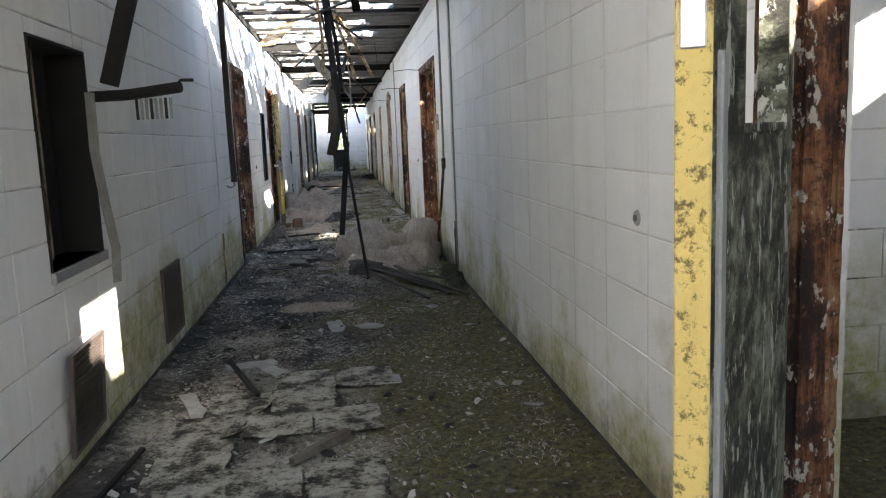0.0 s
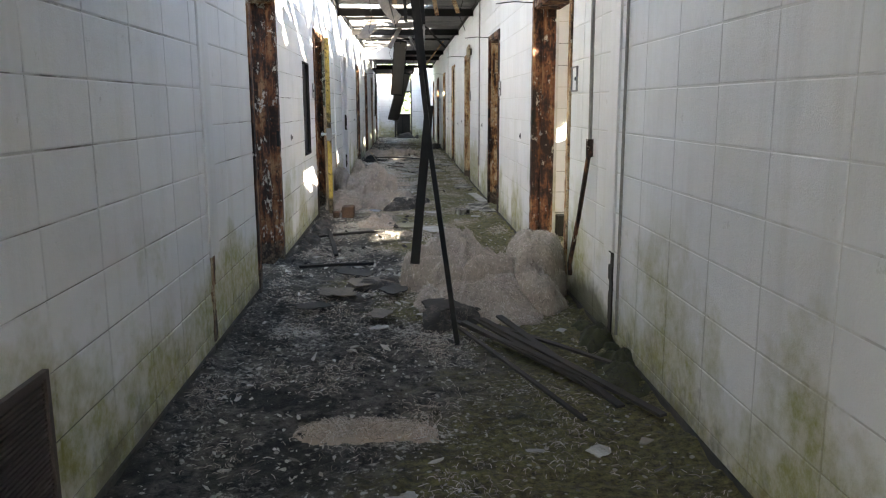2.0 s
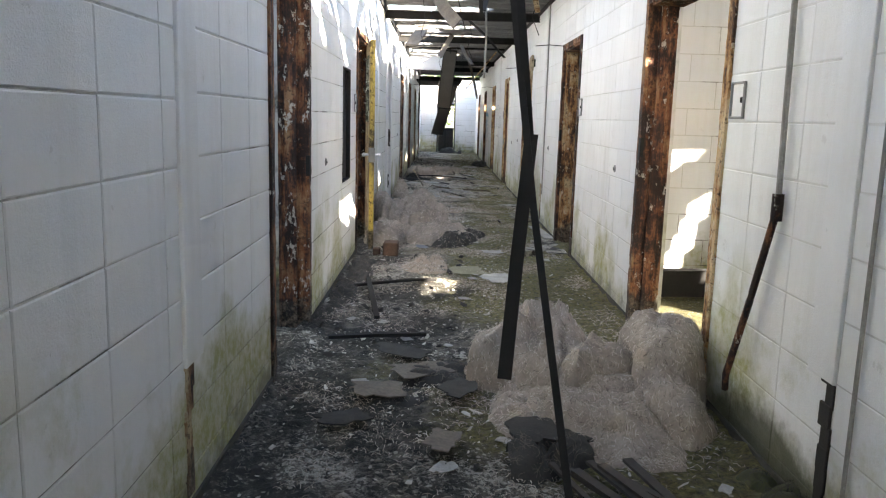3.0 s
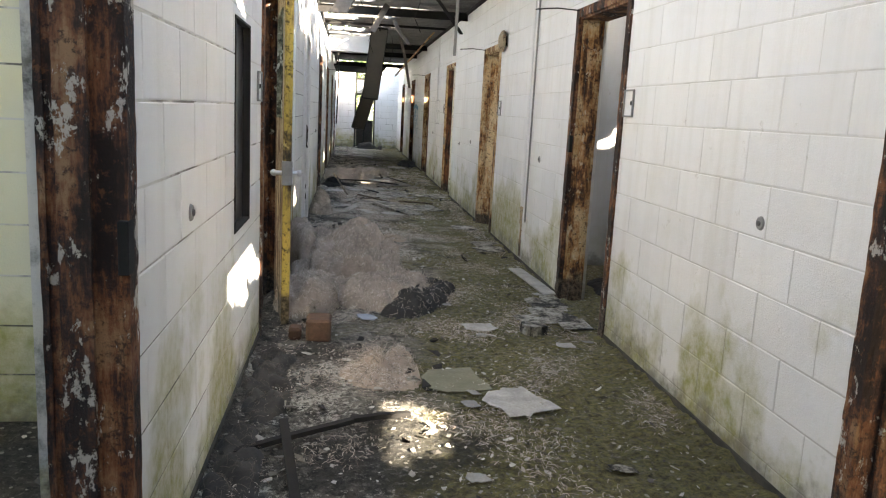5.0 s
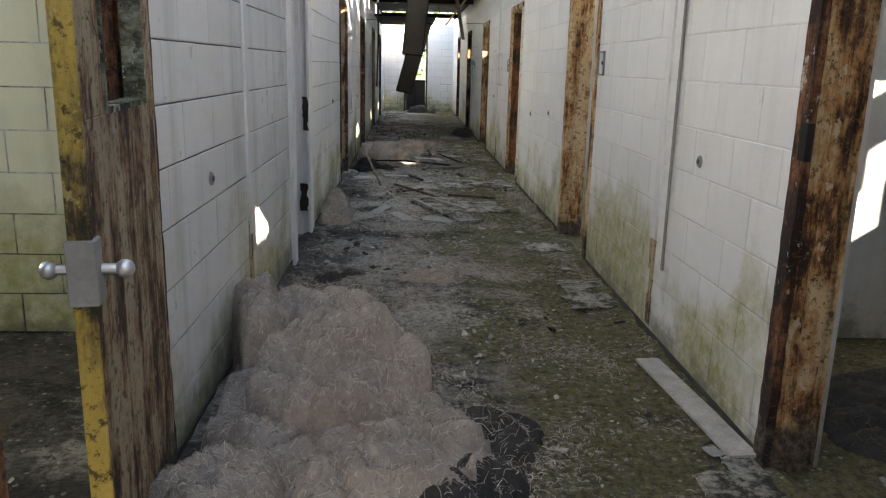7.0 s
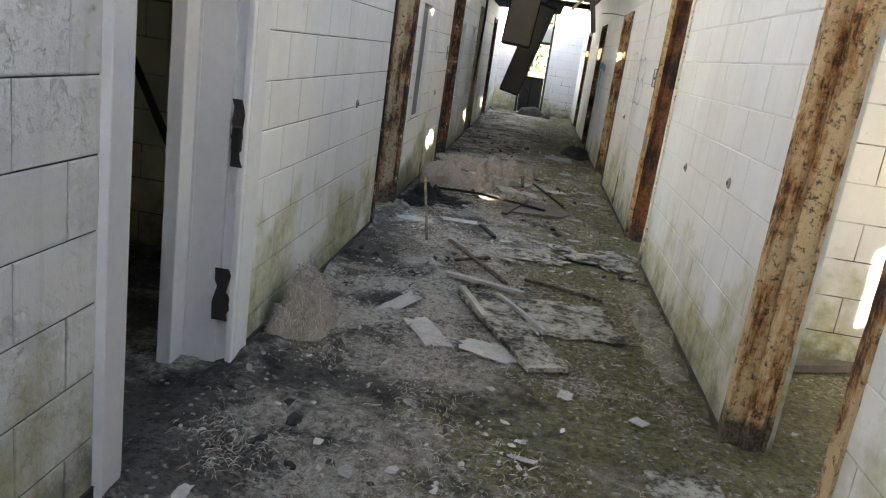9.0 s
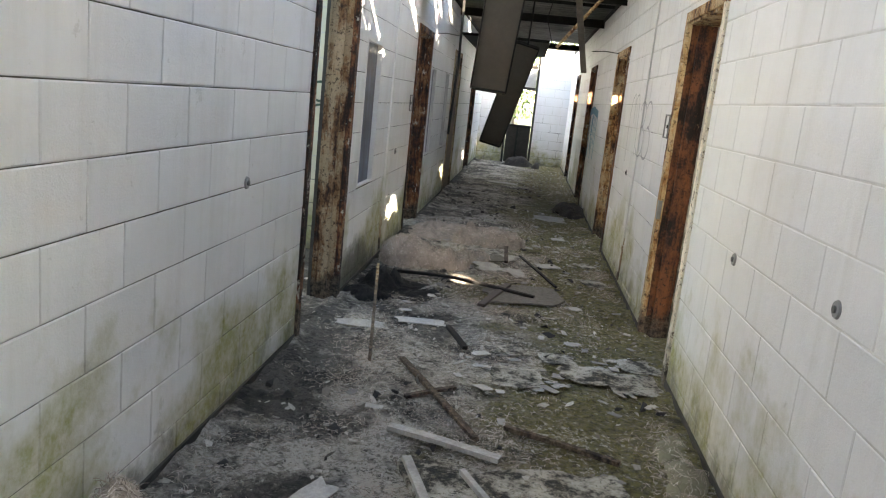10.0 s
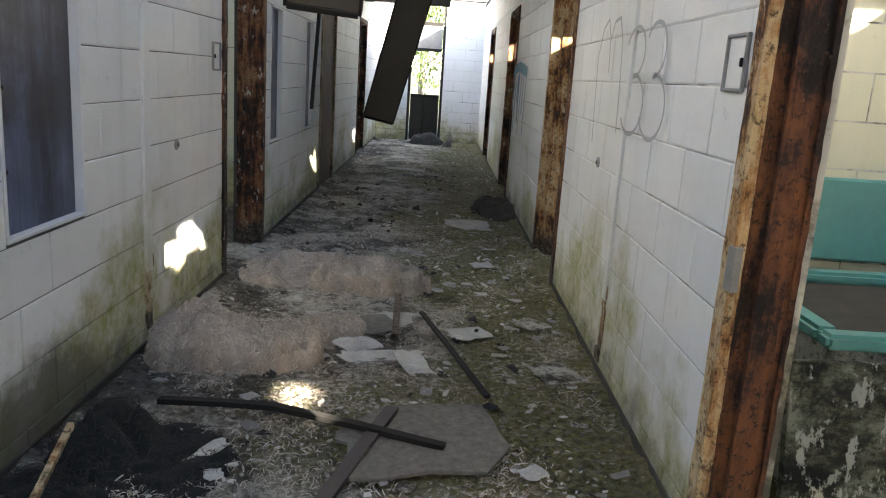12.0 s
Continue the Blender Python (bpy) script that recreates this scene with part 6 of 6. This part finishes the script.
spray_tag((W - 0.013, 27.6, 1.2), lines, SPRAY_BLUE, "pale blue sprayed strokes running down the wall")
spray_tag((-1.9, 22.936, 1.2), [(pts, 0.02, 0.001 + 0.0004 * k) for k, pts in enumerate((loop(-1.62, 1.35, 0.10, 0.08, 30, 330), loop(-1.85, 1.32, 0.08, 0.11, 90, 420), loop(-1.62, 1.17, 0.08, 0.07, 200, -20), loop(-2.1, 1.3, 0.09, 0.12, 0, 300), [(-1.47, 1.42), (-1.5, 1.12), (-1.44, 1.02)], loop(-1.85, 1.1, 0.1, 0.06, 0, 260)))],
          SPRAY_GREEN, "dark green sprayed scrawl on the side room wall", False)

# ---- corridor walls, block by block ----
def wall_runs(doors):
    ends, last = [], Y0
    for a, b in doors:
        ends.append((last, a))
        last = b
    return ends + [(last, Y1)]


FAINT = {"recess": 0.0014, "joint": 0.0032}
for side, doors, word in ((-1, L_DOORS, "left"), (1, R_DOORS, "right")):
    holes = L_WINDOWS if side < 0 else []
    n = 0
    runs = wall_runs(doors)
    if side < 0:
        runs = [(Y0, 8.15), (8.15, runs[0][1])] + runs[1:]
    for a, b in runs:
        n += 1
        seam = min((8.15, 15.45, 22.95), key=lambda s: abs(s - (a + b) / 2))
        more = {}
        if 10.3 < a < 14.02 or (side > 0 and a < 21):
            more = dict(FAINT)
        elif side < 0 and a > 17:
            more = {"joint": 0.004}
        if side < 0:
            more["course"] = 0.117 if a < 8 else 0.14 if a < 9 else 0.0 if 14 < a < 15 else 0.15 if 17 < a < 18 else 0.1
            seam = 7.22 if a < 8 else 8.62 if a < 9 else seam
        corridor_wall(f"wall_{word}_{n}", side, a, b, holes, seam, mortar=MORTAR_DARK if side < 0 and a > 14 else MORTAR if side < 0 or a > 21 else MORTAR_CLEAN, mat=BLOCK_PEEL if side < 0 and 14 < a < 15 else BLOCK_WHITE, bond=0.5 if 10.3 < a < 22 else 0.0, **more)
    for a, b in doors:
        n += 1
        corridor_wall(f"wall_{word}_{n}", side, a, b, (), a, z_low=DOOR_H + 0.05)
